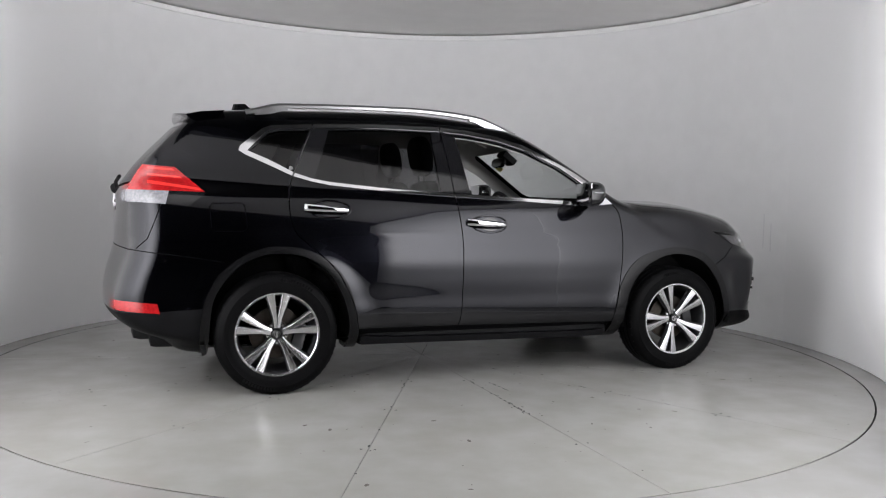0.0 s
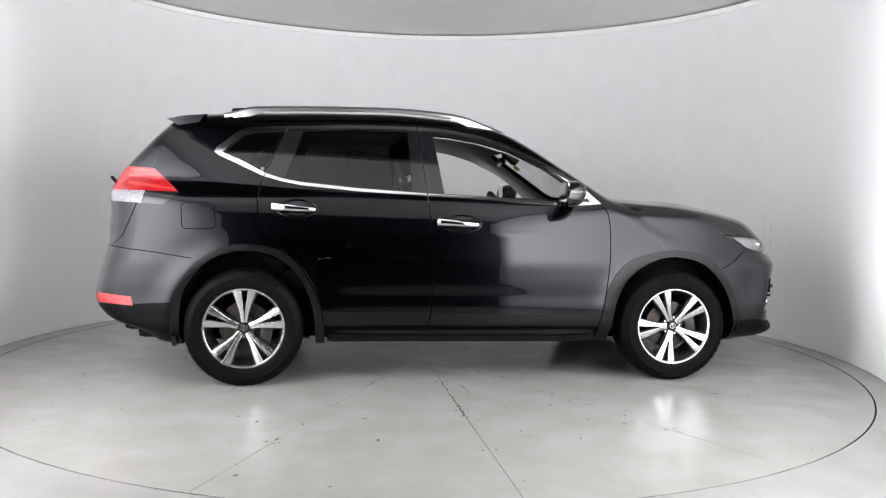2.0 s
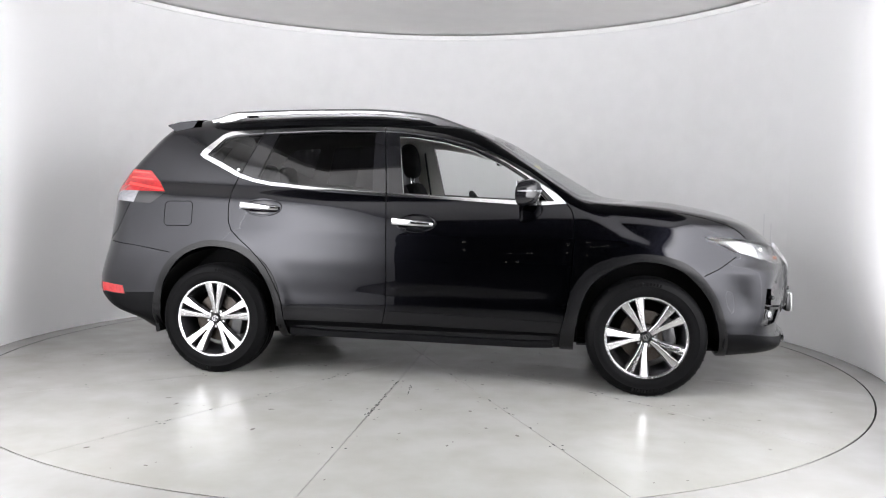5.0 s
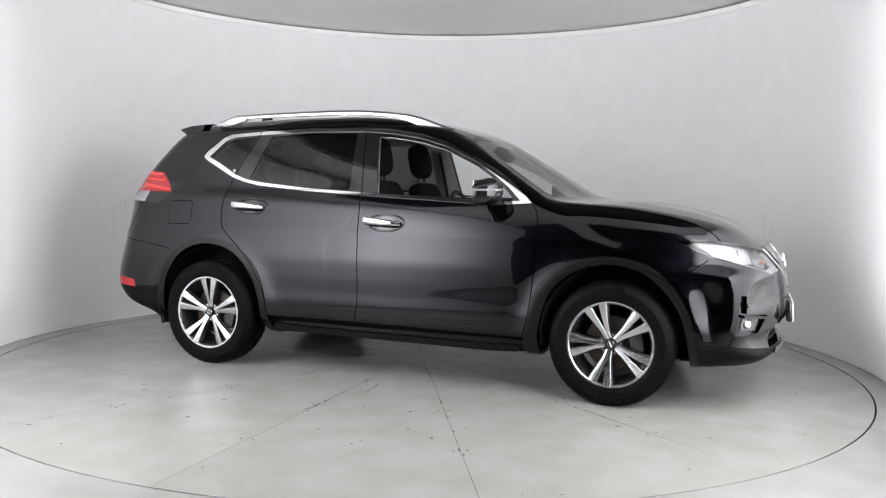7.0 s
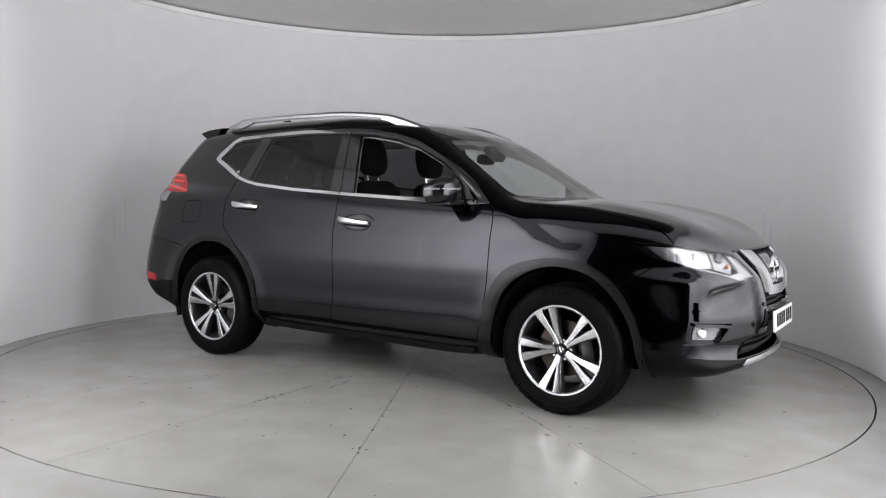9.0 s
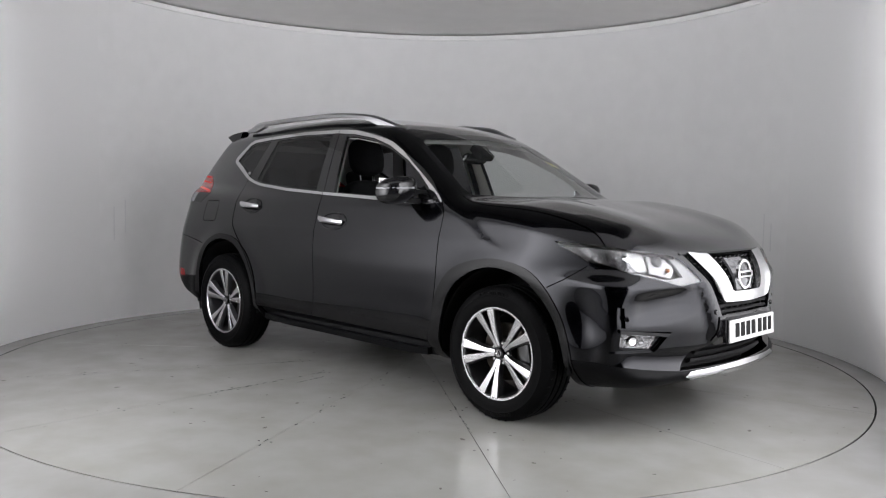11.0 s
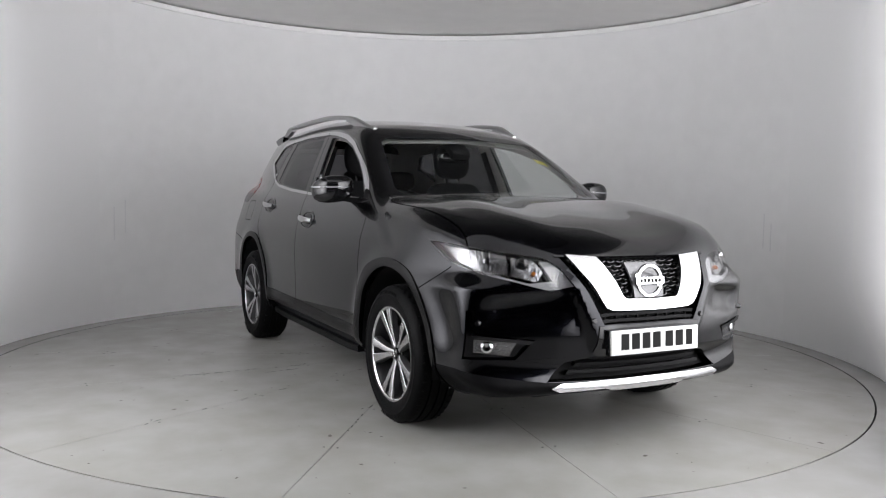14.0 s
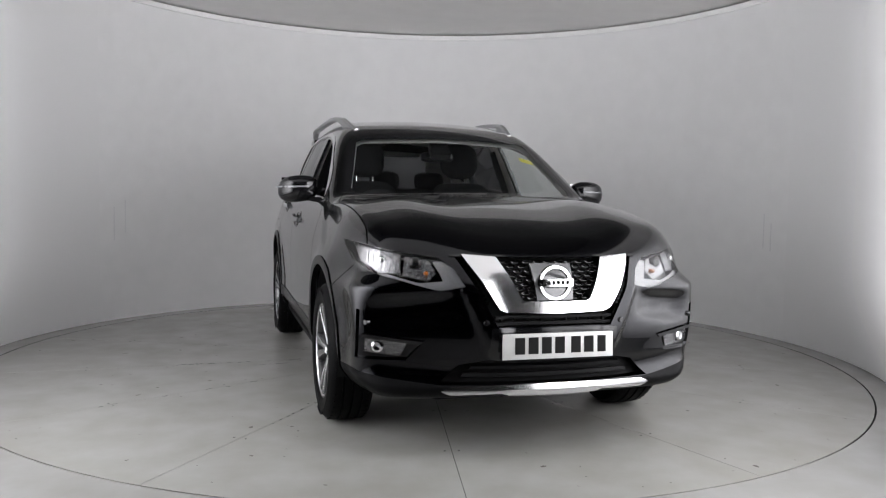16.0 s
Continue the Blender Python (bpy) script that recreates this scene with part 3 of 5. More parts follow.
class Shell:
    """A skin that can be cut along outlines; each face carries the number of the panel it belongs to."""

    def __init__(self, verts, quads):
        self.bm = bmesh.new()
        vs = [self.bm.verts.new(v) for v in verts]
        self.tag = self.bm.faces.layers.int.new("panel")
        for q in quads:
            self.bm.faces.new([vs[i] for i in q])
        self.names = ["body"]

    def number(self, name):
        if name not in self.names:
            self.names.append(name)
        return self.names.index(name)

    def cut(self, loop, view, name, where, only=None):
        e1, e2, d = view
        only = None if only is None else {self.number(o) for o in only}
        lo = (min(p[0] for p in loop) - 0.03, min(p[1] for p in loop) - 0.03)
        hi = (max(p[0] for p in loop) + 0.03, max(p[1] for p in loop) + 0.03)

        def flat(f):
            c = f.calc_center_median()
            return c.dot(e1), c.dot(e2)

        near = []
        for f in self.bm.faces:
            c = f.calc_center_median()
            if lo[0] < c.dot(e1) < hi[0] and lo[1] < c.dot(e2) < hi[1] and where(c) and (only is None or f[self.tag] in only):
                near.append(f)
        spans = {}

        def span(f):
            us, vs = [v.co.dot(e1) for v in f.verts], [v.co.dot(e2) for v in f.verts]
            return min(us), max(us), min(vs), max(vs)

        for f in near:
            spans[f] = span(f)
        for (u0, v0), (u1, v1) in zip(loop, loop[1:] + loop[:1]):
            ua, ub, va, vb = min(u0, u1), max(u0, u1), min(v0, v1), max(v0, v1)
            hit = [f for f, s in spans.items() if s[0] <= ub and s[1] >= ua and s[2] <= vb and s[3] >= va]
            if not hit:
                continue
            no = d.cross(e1 * (u1 - u0) + e2 * (v1 - v0))
            if no.length < 1e-7:
                continue
            geom = list({v for f in hit for v in f.verts}) + list({e for f in hit for e in f.edges}) + hit
            r = bmesh.ops.bisect_plane(self.bm, geom=geom, dist=2e-5, plane_co=e1 * u0 + e2 * v0, plane_no=no.normalized())
            for f in r["geom"]:
                if isinstance(f, bmesh.types.BMFace):
                    spans[f] = span(f)
        fs = [f for f in spans if f.is_valid]
        if fs:
            ok = within(np.array([flat(f) for f in fs]), loop)
            k = self.number(name)
            for f, o in zip(fs, ok):
                if o and where(f.calc_center_median()) and (only is None or f[self.tag] in only):
                    f[self.tag] = k

    def slot(self, line, view, where, w=0.005, closed=False, only=None):
        """A shut line: a narrow strip taken out."""
        left, right = strip(line, w, closed)
        if closed:
            for i in range(len(line)):
                j = (i + 1) % len(line)
                self.cut([left[i], left[j], right[j], right[i]], view, "gap", where, only)
        else:
            self.cut(left + right[::-1], view, "gap", where, only)

    def take(self, pick, sink=0.0):
        """The faces of some panels as arrays: corners on the skin, their normals, polygons."""
        ks = {self.number(n) for n in ([pick] if isinstance(pick, str) else pick)}
        return self.grab([f for f in self.bm.faces if f[self.tag] in ks], sink)

    def grab(self, faces, sink=0.0):
        idx, co, polys = {}, [], []
        for f in faces:
            poly = []
            for v in f.verts:
                if v not in idx:
                    idx[v] = len(co)
                    co.append(v.co[:])
                poly.append(idx[v])
            polys.append(poly)
        co = np.array(co).reshape(-1, 3)
        if len(co):
            co = onto_skin(co, 2)
            no = field_slope(co)
            no /= np.linalg.norm(no, axis=1, keepdims=True)
            return co - no * sink, no, polys
        return co, co, polys


def panel(name, data, mat, parent, label="", depth=0.0, flip=False):
    """A skin panel as a part; its shading follows the smooth skin. depth: turned-in edges of that length."""
    co, no, polys = data
    n = len(co)
    if not n:
        return None
    verts, faces, normals = list(map(tuple, co)), [tuple(p) for p in polys], [tuple(v) for v in no]
    if depth:
        count = {}
        for p in polys:
            for a, b in zip(p, p[1:] + p[:1]):
                count[(a, b)] = count.get((a, b), 0) + 1
        rim = [(a, b) for (a, b) in count if (b, a) not in count]
        low = {}
        for a, b in rim:
            quad = []
            for v in (b, a):
                if v not in low:
                    low[v] = (len(verts), len(verts) + 1)
                    verts.extend([tuple(co[v]), tuple(co[v] - no[v] * depth)])
                    out = np.cross(co[b] - co[a], no[v])
                    out = out / (np.linalg.norm(out) + 1e-9)
                    normals.extend([tuple(out)] * 2)
                quad.append(low[v])
            faces.append((quad[0][0], quad[1][0], quad[1][1], quad[0][1]))
    me = bpy.data.meshes.new(name)
    me.from_pydata(verts, [], [f[::-1] for f in faces] if flip else faces)
    me.materials.append(mat)
    me.shade_smooth()
    nv = np.array(normals)
    me.normals_split_custom_set_from_vertices([tuple(v) for v in (-nv if flip else nv)])
    ob = new(name, me)
    ob.parent = parent
    if parent is CAR:
        ob.location = (TURN_X, TURN_Y, 0)
    if label:
        tagged(ob, label)
    return ob


def part(name, bm, mat, parent, label="", smooth=True, at=None):
    m = at or Matrix()
    if parent is CAR:
        m = Matrix.Translation((TURN_X, TURN_Y, 0)) @ m
    return link(name, bm, mat, parent, label, smooth, m)


def conform(loop, view, out=0.0, thick=0.01, res=0.02, far=None, flat=None):
    """A solid cut to an outline and laid on the skin, raised by out."""
    e1, e2, d = view
    far = far or 1.0
    us, vs = [p[0] for p in loop], [p[1] for p in loop]
    bm = bmesh.new()
    nu, nv = max(1, int((max(us) - min(us)) / res) + 1), max(1, int((max(vs) - min(vs)) / res) + 1)
    grid = [[bm.verts.new((min(us) - 0.002 + (max(us) - min(us) + 0.004) * i / nu, min(vs) - 0.002 + (max(vs) - min(vs) + 0.004) * j / nv, 0)) for j in range(nv + 1)] for i in range(nu + 1)]
    for i in range(nu):
        for j in range(nv):
            bm.faces.new((grid[i][j], grid[i + 1][j], grid[i + 1][j + 1], grid[i][j + 1]))
    for (u0, v0), (u1, v1) in zip(loop, loop[1:] + loop[:1]):
        no = Vector((v1 - v0, u0 - u1, 0))
        if no.length < 1e-7:
            continue
        ua, ub, va, vb = min(u0, u1) - 1e-4, max(u0, u1) + 1e-4, min(v0, v1) - 1e-4, max(v0, v1) + 1e-4
        hit = [f for f in bm.faces if min(v.co.x for v in f.verts) <= ub and max(v.co.x for v in f.verts) >= ua and min(v.co.y for v in f.verts) <= vb and max(v.co.y for v in f.verts) >= va]
        if hit:
            bmesh.ops.bisect_plane(bm, geom=list({v for f in hit for v in f.verts}) + list({e for f in hit for e in f.edges}) + hit, dist=1e-5, plane_co=(u0, v0, 0), plane_no=no.normalized())
    fs = list(bm.faces)
    ok = within(np.array([f.calc_center_median()[:2] for f in fs]), loop)
    bmesh.ops.delete(bm, geom=[f for f, o in zip(fs, ok) if not o], context="FACES")
    bm.verts.ensure_lookup_table()
    base = np.array([(e1 * v.co.x + e2 * v.co.y)[:] for v in bm.verts])
    if flat is None:
        place = skin_at(base + np.array(d) * 5.0 * far, -np.array(d) * far, 9.0)
        no = field_slope(place)
        no /= np.linalg.norm(no, axis=1, keepdims=True)
    else:
        place, no = base + np.array(d) * flat, np.tile(np.array(d) * far, (len(base), 1))
    place = place + no * out
    for v, p in zip(bm.verts, place):
        v.co = p
    if thick:
        top = list(bm.faces)
        low = {v: bm.verts.new(Vector(p - q * thick)) for v, p, q in zip(list(bm.verts), place, no)}
        rim = [e for e in bm.edges if len(e.link_faces) == 1]
        for e in rim:
            a, b = e.verts
            bm.faces.new((a, b, low[b], low[a]))
        for f in top:
            bm.faces.new([low[v] for v in f.verts][::-1])
    bmesh.ops.recalc_face_normals(bm, faces=bm.faces)
    return bm


CAR = thing("car", "black metallic five-door SUV with roof rails, driver's window down", "car")

# outlines in the side view (x, z)
WINDOW_EDGE = [(-0.199, 1.408), (-0.188, 1.437), (-0.061, 1.543), (-0.004, 1.566), (0.245, 1.581), (0.653, 1.598), (1.053, 1.597), (1.235, 1.585), (1.452, 1.551), (1.633, 1.498), (1.846, 1.396),
               (1.988, 1.320), (2.099, 1.244), (2.221, 1.128), (2.087, 1.117), (1.948, 1.116), (1.563, 1.136), (1.107, 1.157), (0.683, 1.180), (0.324, 1.213), (0.215, 1.233), (0.104, 1.263), (-0.049, 1.333), (-0.167, 1.386)]
WINDOW_INNER = [(-0.151, 1.408), (-0.036, 1.524), (0.028, 1.544), (0.248, 1.558), (0.655, 1.575), (1.055, 1.572), (1.236, 1.558), (1.453, 1.523), (1.632, 1.470), (1.846, 1.371), (1.969, 1.294), (2.073, 1.215),
                (2.150, 1.140), (2.053, 1.136), (1.563, 1.155), (1.106, 1.175), (0.681, 1.199), (0.323, 1.232), (0.213, 1.252), (0.120, 1.281), (-0.034, 1.359)]
QUARTER_GLASS = [(-0.136, 1.408), (-0.027, 1.513), (0.037, 1.533), (0.220, 1.545), (0.108, 1.290), (-0.023, 1.362)]
REAR_GLASS = [(0.337, 1.550), (0.656, 1.566), (0.990, 1.565), (1.014, 1.188), (0.681, 1.209), (0.322, 1.242), (0.235, 1.262)]
FRONT_GLASS = [(1.150, 1.548), (1.237, 1.544), (1.453, 1.509), (1.633, 1.456), (1.846, 1.356), (1.968, 1.278), (2.060, 1.200), (2.110, 1.146), (1.563, 1.162), (1.212, 1.177)]
REAR_DOOR = [(0.245, 1.581), (0.104, 1.263), (0.075, 1.149), (0.078, 1.026), (0.112, 0.923), (0.251, 0.806), (0.355, 0.693), (0.424, 0.560), (0.458, 0.470), (0.471, 0.368), (1.106, 0.368), (1.129, 0.472), (1.131, 0.839), (1.107, 1.157), (1.053, 1.597)]
FRONT_DOOR = [(1.053, 1.597), (1.107, 1.157), (1.131, 0.839), (1.129, 0.472), (1.106, 0.368), (2.200, 0.355), (2.232, 0.494), (2.260, 0.720), (2.266, 0.928), (2.260, 1.065), (2.221, 1.128), (2.099, 1.244),
              (1.988, 1.320), (1.846, 1.396), (1.633, 1.498), (1.452, 1.551), (1.235, 1.585)]
DOOR_FOOT = [(0.40, 0.456), (1.129, 0.447), (2.25, 0.418), (2.25, 0.30), (0.40, 0.30)]
SILL = [(0.38, 0.368), (1.106, 0.368), (2.30, 0.352), (2.30, 0.10), (0.38, 0.10)]
FRONT_ARCH = [(2.196, 0.10), (2.199, 0.297), (2.219, 0.441), (2.264, 0.616), (2.361, 0.751), (2.497, 0.815), (2.685, 0.843), (2.876, 0.812), (3.001, 0.730), (3.098, 0.595), (3.148, 0.456), (3.173, 0.314), (3.18, 0.10)]
FRONT_HOLE = [(2.281, 0.05), (2.281, 0.260), (2.294, 0.425), (2.344, 0.600), (2.431, 0.707), (2.565, 0.779), (2.703, 0.799), (2.859, 0.767), (2.970, 0.688), (3.066, 0.559), (3.117, 0.392), (3.13, 0.20), (3.13, 0.05)]
REAR_ARCH = [(-0.43, 0.10), (-0.43, 0.388), (-0.410, 0.511), (-0.346, 0.672), (-0.237, 0.779), (-0.098, 0.844), (0.024, 0.857), (0.181, 0.832), (0.321, 0.748), (0.407, 0.634), (0.453, 0.495), (0.475, 0.365), (0.48, 0.10)]
REAR_HOLE = [(-0.381, 0.05), (-0.381, 0.315), (-0.362, 0.529), (-0.313, 0.637), (-0.220, 0.745), (-0.096, 0.806), (0.026, 0.819), (0.165, 0.794), (0.280, 0.719), (0.364, 0.598), (0.415, 0.441), (0.424, 0.258), (0.424, 0.05)]
FUEL_FLAP = [(-0.356, 1.099), (-0.196, 1.102), (-0.179, 1.085), (-0.167, 0.963), (-0.186, 0.945), (-0.342, 0.943), (-0.362, 0.963), (-0.371, 1.078)]
TAIL_LAMP = [(-0.95, 1.315), (-0.72, 1.312), (-0.552, 1.300), (-0.387, 1.155), (-0.479, 1.083), (-0.724, 1.098), (-0.95, 1.105)]
REFLECTOR = [(-0.90, 0.560), (-0.784, 0.556), (-0.650, 0.541), (-0.638, 0.487), (-0.774, 0.498), (-0.90, 0.505)]
# headlamp outline on the front corner (places on the skin)
HEADLAMP = [(3.04, -0.858, 0.950), (3.26, -0.815, 0.940), (3.408, -0.676, 0.914), (3.480, -0.502, 0.889), (3.524, -0.450, 0.850), (3.567, -0.395, 0.772), (3.545, -0.510, 0.748), (3.485, -0.670, 0.790), (3.420, -0.790, 0.816), (3.25, -0.864, 0.862)]
SCREEN_EDGE = [(-0.60, 1.515), (-0.40, 1.556), (0.0, 1.570), (0.40, 1.556), (0.60, 1.515), (0.715, 1.19), (0.68, 1.145), (0.40, 1.135), (0.0, 1.132), (-0.40, 1.135), (-0.68, 1.145), (-0.715, 1.19)]
SCREEN_CLEAR = [(-0.565, 1.495), (-0.52, 1.517), (0.0, 1.537), (0.52, 1.517), (0.565, 1.495), (0.675, 1.20), (0.66, 1.173), (0.40, 1.164), (0.0, 1.162), (-0.40, 1.164), (-0.66, 1.173), (-0.675, 1.20)]
GRILLE = [(-0.430, 0.894), (-0.30, 0.900), (0.0, 0.903), (0.30, 0.900), (0.430, 0.894), (0.318, 0.690), (0.268, 0.596), (-0.268, 0.596), (-0.318, 0.690)]
LOW_GRILLE = [(-0.28, 0.452), (0.28, 0.452), (0.42, 0.425), (0.51, 0.342), (-0.51, 0.342), (-0.42, 0.425)]
FOG_POCKET = [(0.842, 0.660), (0.812, 0.656), (0.803, 0.560), (0.565, 0.533), (0.640, 0.440), (0.842, 0.440)]


def flank(side):
    return (lambda c: c.y * side > 0.35)


PANELS = {}


def build_body():
    shell = Shell(*skin_grid())
    both = lambda c: abs(c.y) > 0.35
    nose = lambda c: c.x > 3.15
    # glass and its bright edge
    shell.cut(WINDOW_EDGE, SIDE, "window_trim", both)
    shell.cut(WINDOW_INNER, SIDE, "pillar", both)
    shell.cut(QUARTER_GLASS, SIDE, "quarter_window", both, ("pillar",))
    shell.cut(REAR_GLASS, SIDE, "rear_window", both, ("pillar",))
    shell.cut(FRONT_GLASS, SIDE, "front_window", both, ("pillar",))
    cowl = lambda c: 1.5 < c.x < 2.57 and c.z > 1.12
    shell.cut(SCREEN_EDGE, FRONT, "screen_edge", cowl, ("body",))
    shell.cut(SCREEN_CLEAR, FRONT, "windscreen", cowl, ("screen_edge",))
    shell.cut([(-0.60, 1.20), (-0.52, 1.55), (0.52, 1.55), (0.60, 1.20)], FRONT, "back_window", lambda c: c.x < -0.2, ("body",))
    # wheel openings and their mouldings
    out = lambda c: abs(c.y) > 0.58
    for arch, hole, n in ((FRONT_ARCH, FRONT_HOLE, "front"), (REAR_ARCH, REAR_HOLE, "rear")):
        shell.cut(arch[:1] + rounded(arch[1:-1], 3, False) + arch[-1:], SIDE, n + "_arch", out, ("body",))
        shell.cut(hole[:1] + rounded(hole[1:-1], 3, False) + hole[-1:], SIDE, "hole", out)
    # sills, lower mouldings
    mid = lambda c: abs(c.y) > 0.35 and 0.3 < c.x < 2.35
    shell.cut(SILL, SIDE, "sill", mid, ("body",))
    shell.cut(DOOR_FOOT, SIDE, "door_moulding", mid, ("body",))
    shell.cut([(-1.1, 0.49), (-0.62, 0.498), (-0.40, 0.511), (-0.40, 0.1), (-1.1, 0.1)], SIDE, "rear_skirt", lambda c: c.x < -0.3, ("body",))
    shell.cut([(3.05, 0.386), (3.30, 0.390), (3.42, 0.372), (3.54, 0.340), (3.75, 0.335), (3.75, 0.1), (3.05, 0.1)], SIDE, "front_skirt", lambda c: c.x > 3.05, ("body",))
    # lamps
    for s in (-1, 1):
        view = corner_view(s)
        loop = [(Vector((x, -s * y if s > 0 else y, z)).dot(view[0]), z) for x, y, z in HEADLAMP]
        shell.cut(loop, view, "headlamp", lambda c, s=s: c.x > 2.9 and c.y * s > 0.25, ("body",))
    shell.cut(TAIL_LAMP, SIDE, "tail_lamp", lambda c: c.x < -0.3 and abs(c.y) > 0.5, ("body",))
    shell.cut([(-1.0, 1.172), (-0.35, 1.160), (-0.35, 1.0), (-1.0, 1.0)], SIDE, "tail_lamp_clear", lambda c: c.x < -0.3 and abs(c.y) > 0.5, ("tail_lamp",))
    shell.cut([(-0.585, 1.172), (-0.35, 1.160), (-0.35, 1.0), (-0.625, 1.0)], SIDE, "tail_lamp_smoked", lambda c: c.x < -0.3 and abs(c.y) > 0.5, ("tail_lamp_clear",))
    shell.cut(REFLECTOR, SIDE, "rear_reflector", lambda c: c.x < -0.5 and abs(c.y) > 0.55, ("body", "rear_skirt"))
    # nose openings
    shell.cut(GRILLE, FRONT, "grille_hole", nose, ("body",))
    shell.cut(LOW_GRILLE, FRONT, "low_hole", nose, ("body", "front_skirt"))
    for s in (-1, 1):
        shell.cut([(s * y, z) for y, z in FOG_POCKET], FRONT, "fog_hole", lambda c, s=s: c.x > 3.25 and c.y * s > 0.3, ("body", "front_skirt"))
    # panels
    skin = ("body", "door_moulding")
    shell.cut(REAR_DOOR, SIDE, "rear_door", both, ("body",))
    shell.cut(FRONT_DOOR, SIDE, "front_door", both, ("body",))
    hood = [(2.30, -0.73), (2.48, -0.775), (2.80, -0.772), (3.05, -0.765), (3.20, -0.765), (3.40, -0.80), (3.72, -0.80)]
    shell.cut(hood + [(x, -y) for x, y in hood[::-1]], PLAN, "bonnet", lambda c: c.z > 0.905 and c.x > 2.2, ("body",))
    shell.cut([(3.00, 0.715), (3.107, 0.769), (3.205, 0.838), (3.30, 0.86), (3.45, 0.91), (3.8, 0.91), (3.8, 0.2), (3.0, 0.2)], SIDE, "front_bumper", lambda c: c.x > 2.95, ("body",))
    shell.cut([(-1.2, 0.865), (-0.756, 0.835), (-0.525, 0.807), (-0.28, 0.768), (-0.28, 0.2), (-1.2, 0.2)], SIDE, "rear_bumper", lambda c: c.x < -0.25, ("body",))
    shell.cut(FUEL_FLAP, SIDE, "fuel_flap", lambda c: c.y < -0.35, ("body",))
    # shut lines
    right, door = (lambda c: c.y < -0.35), ("body", "rear_door", "front_door", "door_moulding", "pillar", "window_trim", "rear_arch", "front_arch")
    shell.slot(rounded(REAR_DOOR[:10], 2, False), SIDE, both, 0.006, only=door)
    shell.slot(rounded(REAR_DOOR[10:], 2, False), SIDE, both, 0.006, only=door)
    shell.slot(rounded(FRONT_DOOR[5:11], 3, False), SIDE, both, 0.006, only=door)
    shell.slot(FUEL_FLAP, SIDE, right, 0.0045, True, ("body", "fuel_flap"))
    shell.slot(rounded(hood[:5] + [(3.30, -0.782)], 3, False), PLAN, lambda c: c.z > 0.88 and c.x > 2.2 and c.y < 0, 0.006, only=("body", "bonnet"))
    shell.slot([(x, -y) for x, y in rounded(hood[:5] + [(3.30, -0.782)], 3, False)], PLAN, lambda c: c.z > 0.88 and c.x > 2.2 and c.y > 0, 0.006, only=("body", "bonnet"))
    shell.slot([(3.02, 0.724), (3.107, 0.769), (3.205, 0.838)], SIDE, lambda c: c.x > 2.95 and abs(c.y) > 0.4, 0.005, only=("body", "front_bumper"))
    shell.slot([(-1.2, 0.865), (-0.756, 0.835), (-0.525, 0.807), (-0.30, 0.771)], SIDE, lambda c: c.x < -0.25, 0.005, only=("body", "rear_bumper"))
    shell.slot([(-0.60, 1.17), (-0.66, 1.0), (-0.70, 0.90), (-0.76, 0.845)], SIDE, lambda c: c.x < -0.4 and abs(c.y) > 0.4, 0.005, only=("body",))

    def sided(name, s):
        k = shell.number(name)
        return [f for f in shell.bm.faces if f[shell.tag] == k and f.calc_center_median().y * s > 0]

    panel("body", shell.take("body"), PAINT, CAR, "glossy black metallic body shell", 0.012)
    panel("bonnet", shell.take("bonnet"), PAINT, CAR, "black metallic bonnet", 0.014)
    panel("front_bumper", shell.take("front_bumper"), PAINT, CAR, "black metallic front bumper", 0.02)
    panel("rear_bumper", shell.take("rear_bumper"), PAINT, CAR, "black metallic rear bumper", 0.014)
    panel("front_skirt", shell.take("front_skirt"), CLADDING, CAR, "matt black plastic lower bumper", 0.02)
    panel("rear_skirt", shell.take("rear_skirt"), CLADDING, CAR, "matt black plastic lower bumper", 0.02)
    panel("fuel_flap", shell.take("fuel_flap"), PAINT, CAR, depth=0.01)
    panel("windscreen_surround", shell.take("screen_edge"), GLOSS_BLACK, CAR, "black glass border", 0.004)
    panel("windscreen", shell.take("windscreen"), SCREEN, CAR, "clear windscreen")
    panel("back_window", shell.take("back_window"), PRIVACY, CAR, "dark tinted rear window")
    for s in (-1, 1):
        for name, mat, label, depth, sink in (("rear_door", PAINT, "black metallic rear door", 0.014, 0), ("front_door", PAINT, "black metallic front door", 0.014, 0), ("front_arch", ARCH_PLASTIC, "black plastic wheel arch moulding", 0.03, -0.006),
                                        ("rear_arch", ARCH_PLASTIC, "black plastic wheel arch moulding", 0.03, -0.006), ("sill", CLADDING, "black plastic sill", 0.02, 0.03),
                                        ("door_moulding", ARCH_PLASTIC, "black plastic lower door moulding", 0.012, -0.005), ("window_trim", CHROME, "chrome window surround", 0.012, -0.004),
                                        ("pillar", GLOSS_BLACK, "gloss black window pillars", 0.02, 0.002), ("quarter_window", PRIVACY, "dark tinted quarter window", 0, 0.004), ("rear_window", PRIVACY, "dark tinted rear door window", 0, 0.004),
                                        ("tail_lamp", RED_LENS, "red tail lamp lens", 0.02, -0.002), ("tail_lamp_clear", TAIL_CLEAR, "clear lower tail lamp lens", 0.02, -0.001), ("tail_lamp_smoked", GLOSS_BLACK, "smoked lower tail lamp corner", 0.02, -0.001), ("rear_reflector", RED_LENS, "red bumper reflector", 0.01, 0.0),
                                        ("headlamp", LENS, "clear headlamp lens", 0.0, 0.0)):
            host = PANELS.get(("tail_lamp", s)) if name in ("tail_lamp_clear", "tail_lamp_smoked") else CAR
            PANELS[name, s] = panel(name, shell.grab(sided(name, s), sink), mat, host, label, depth)
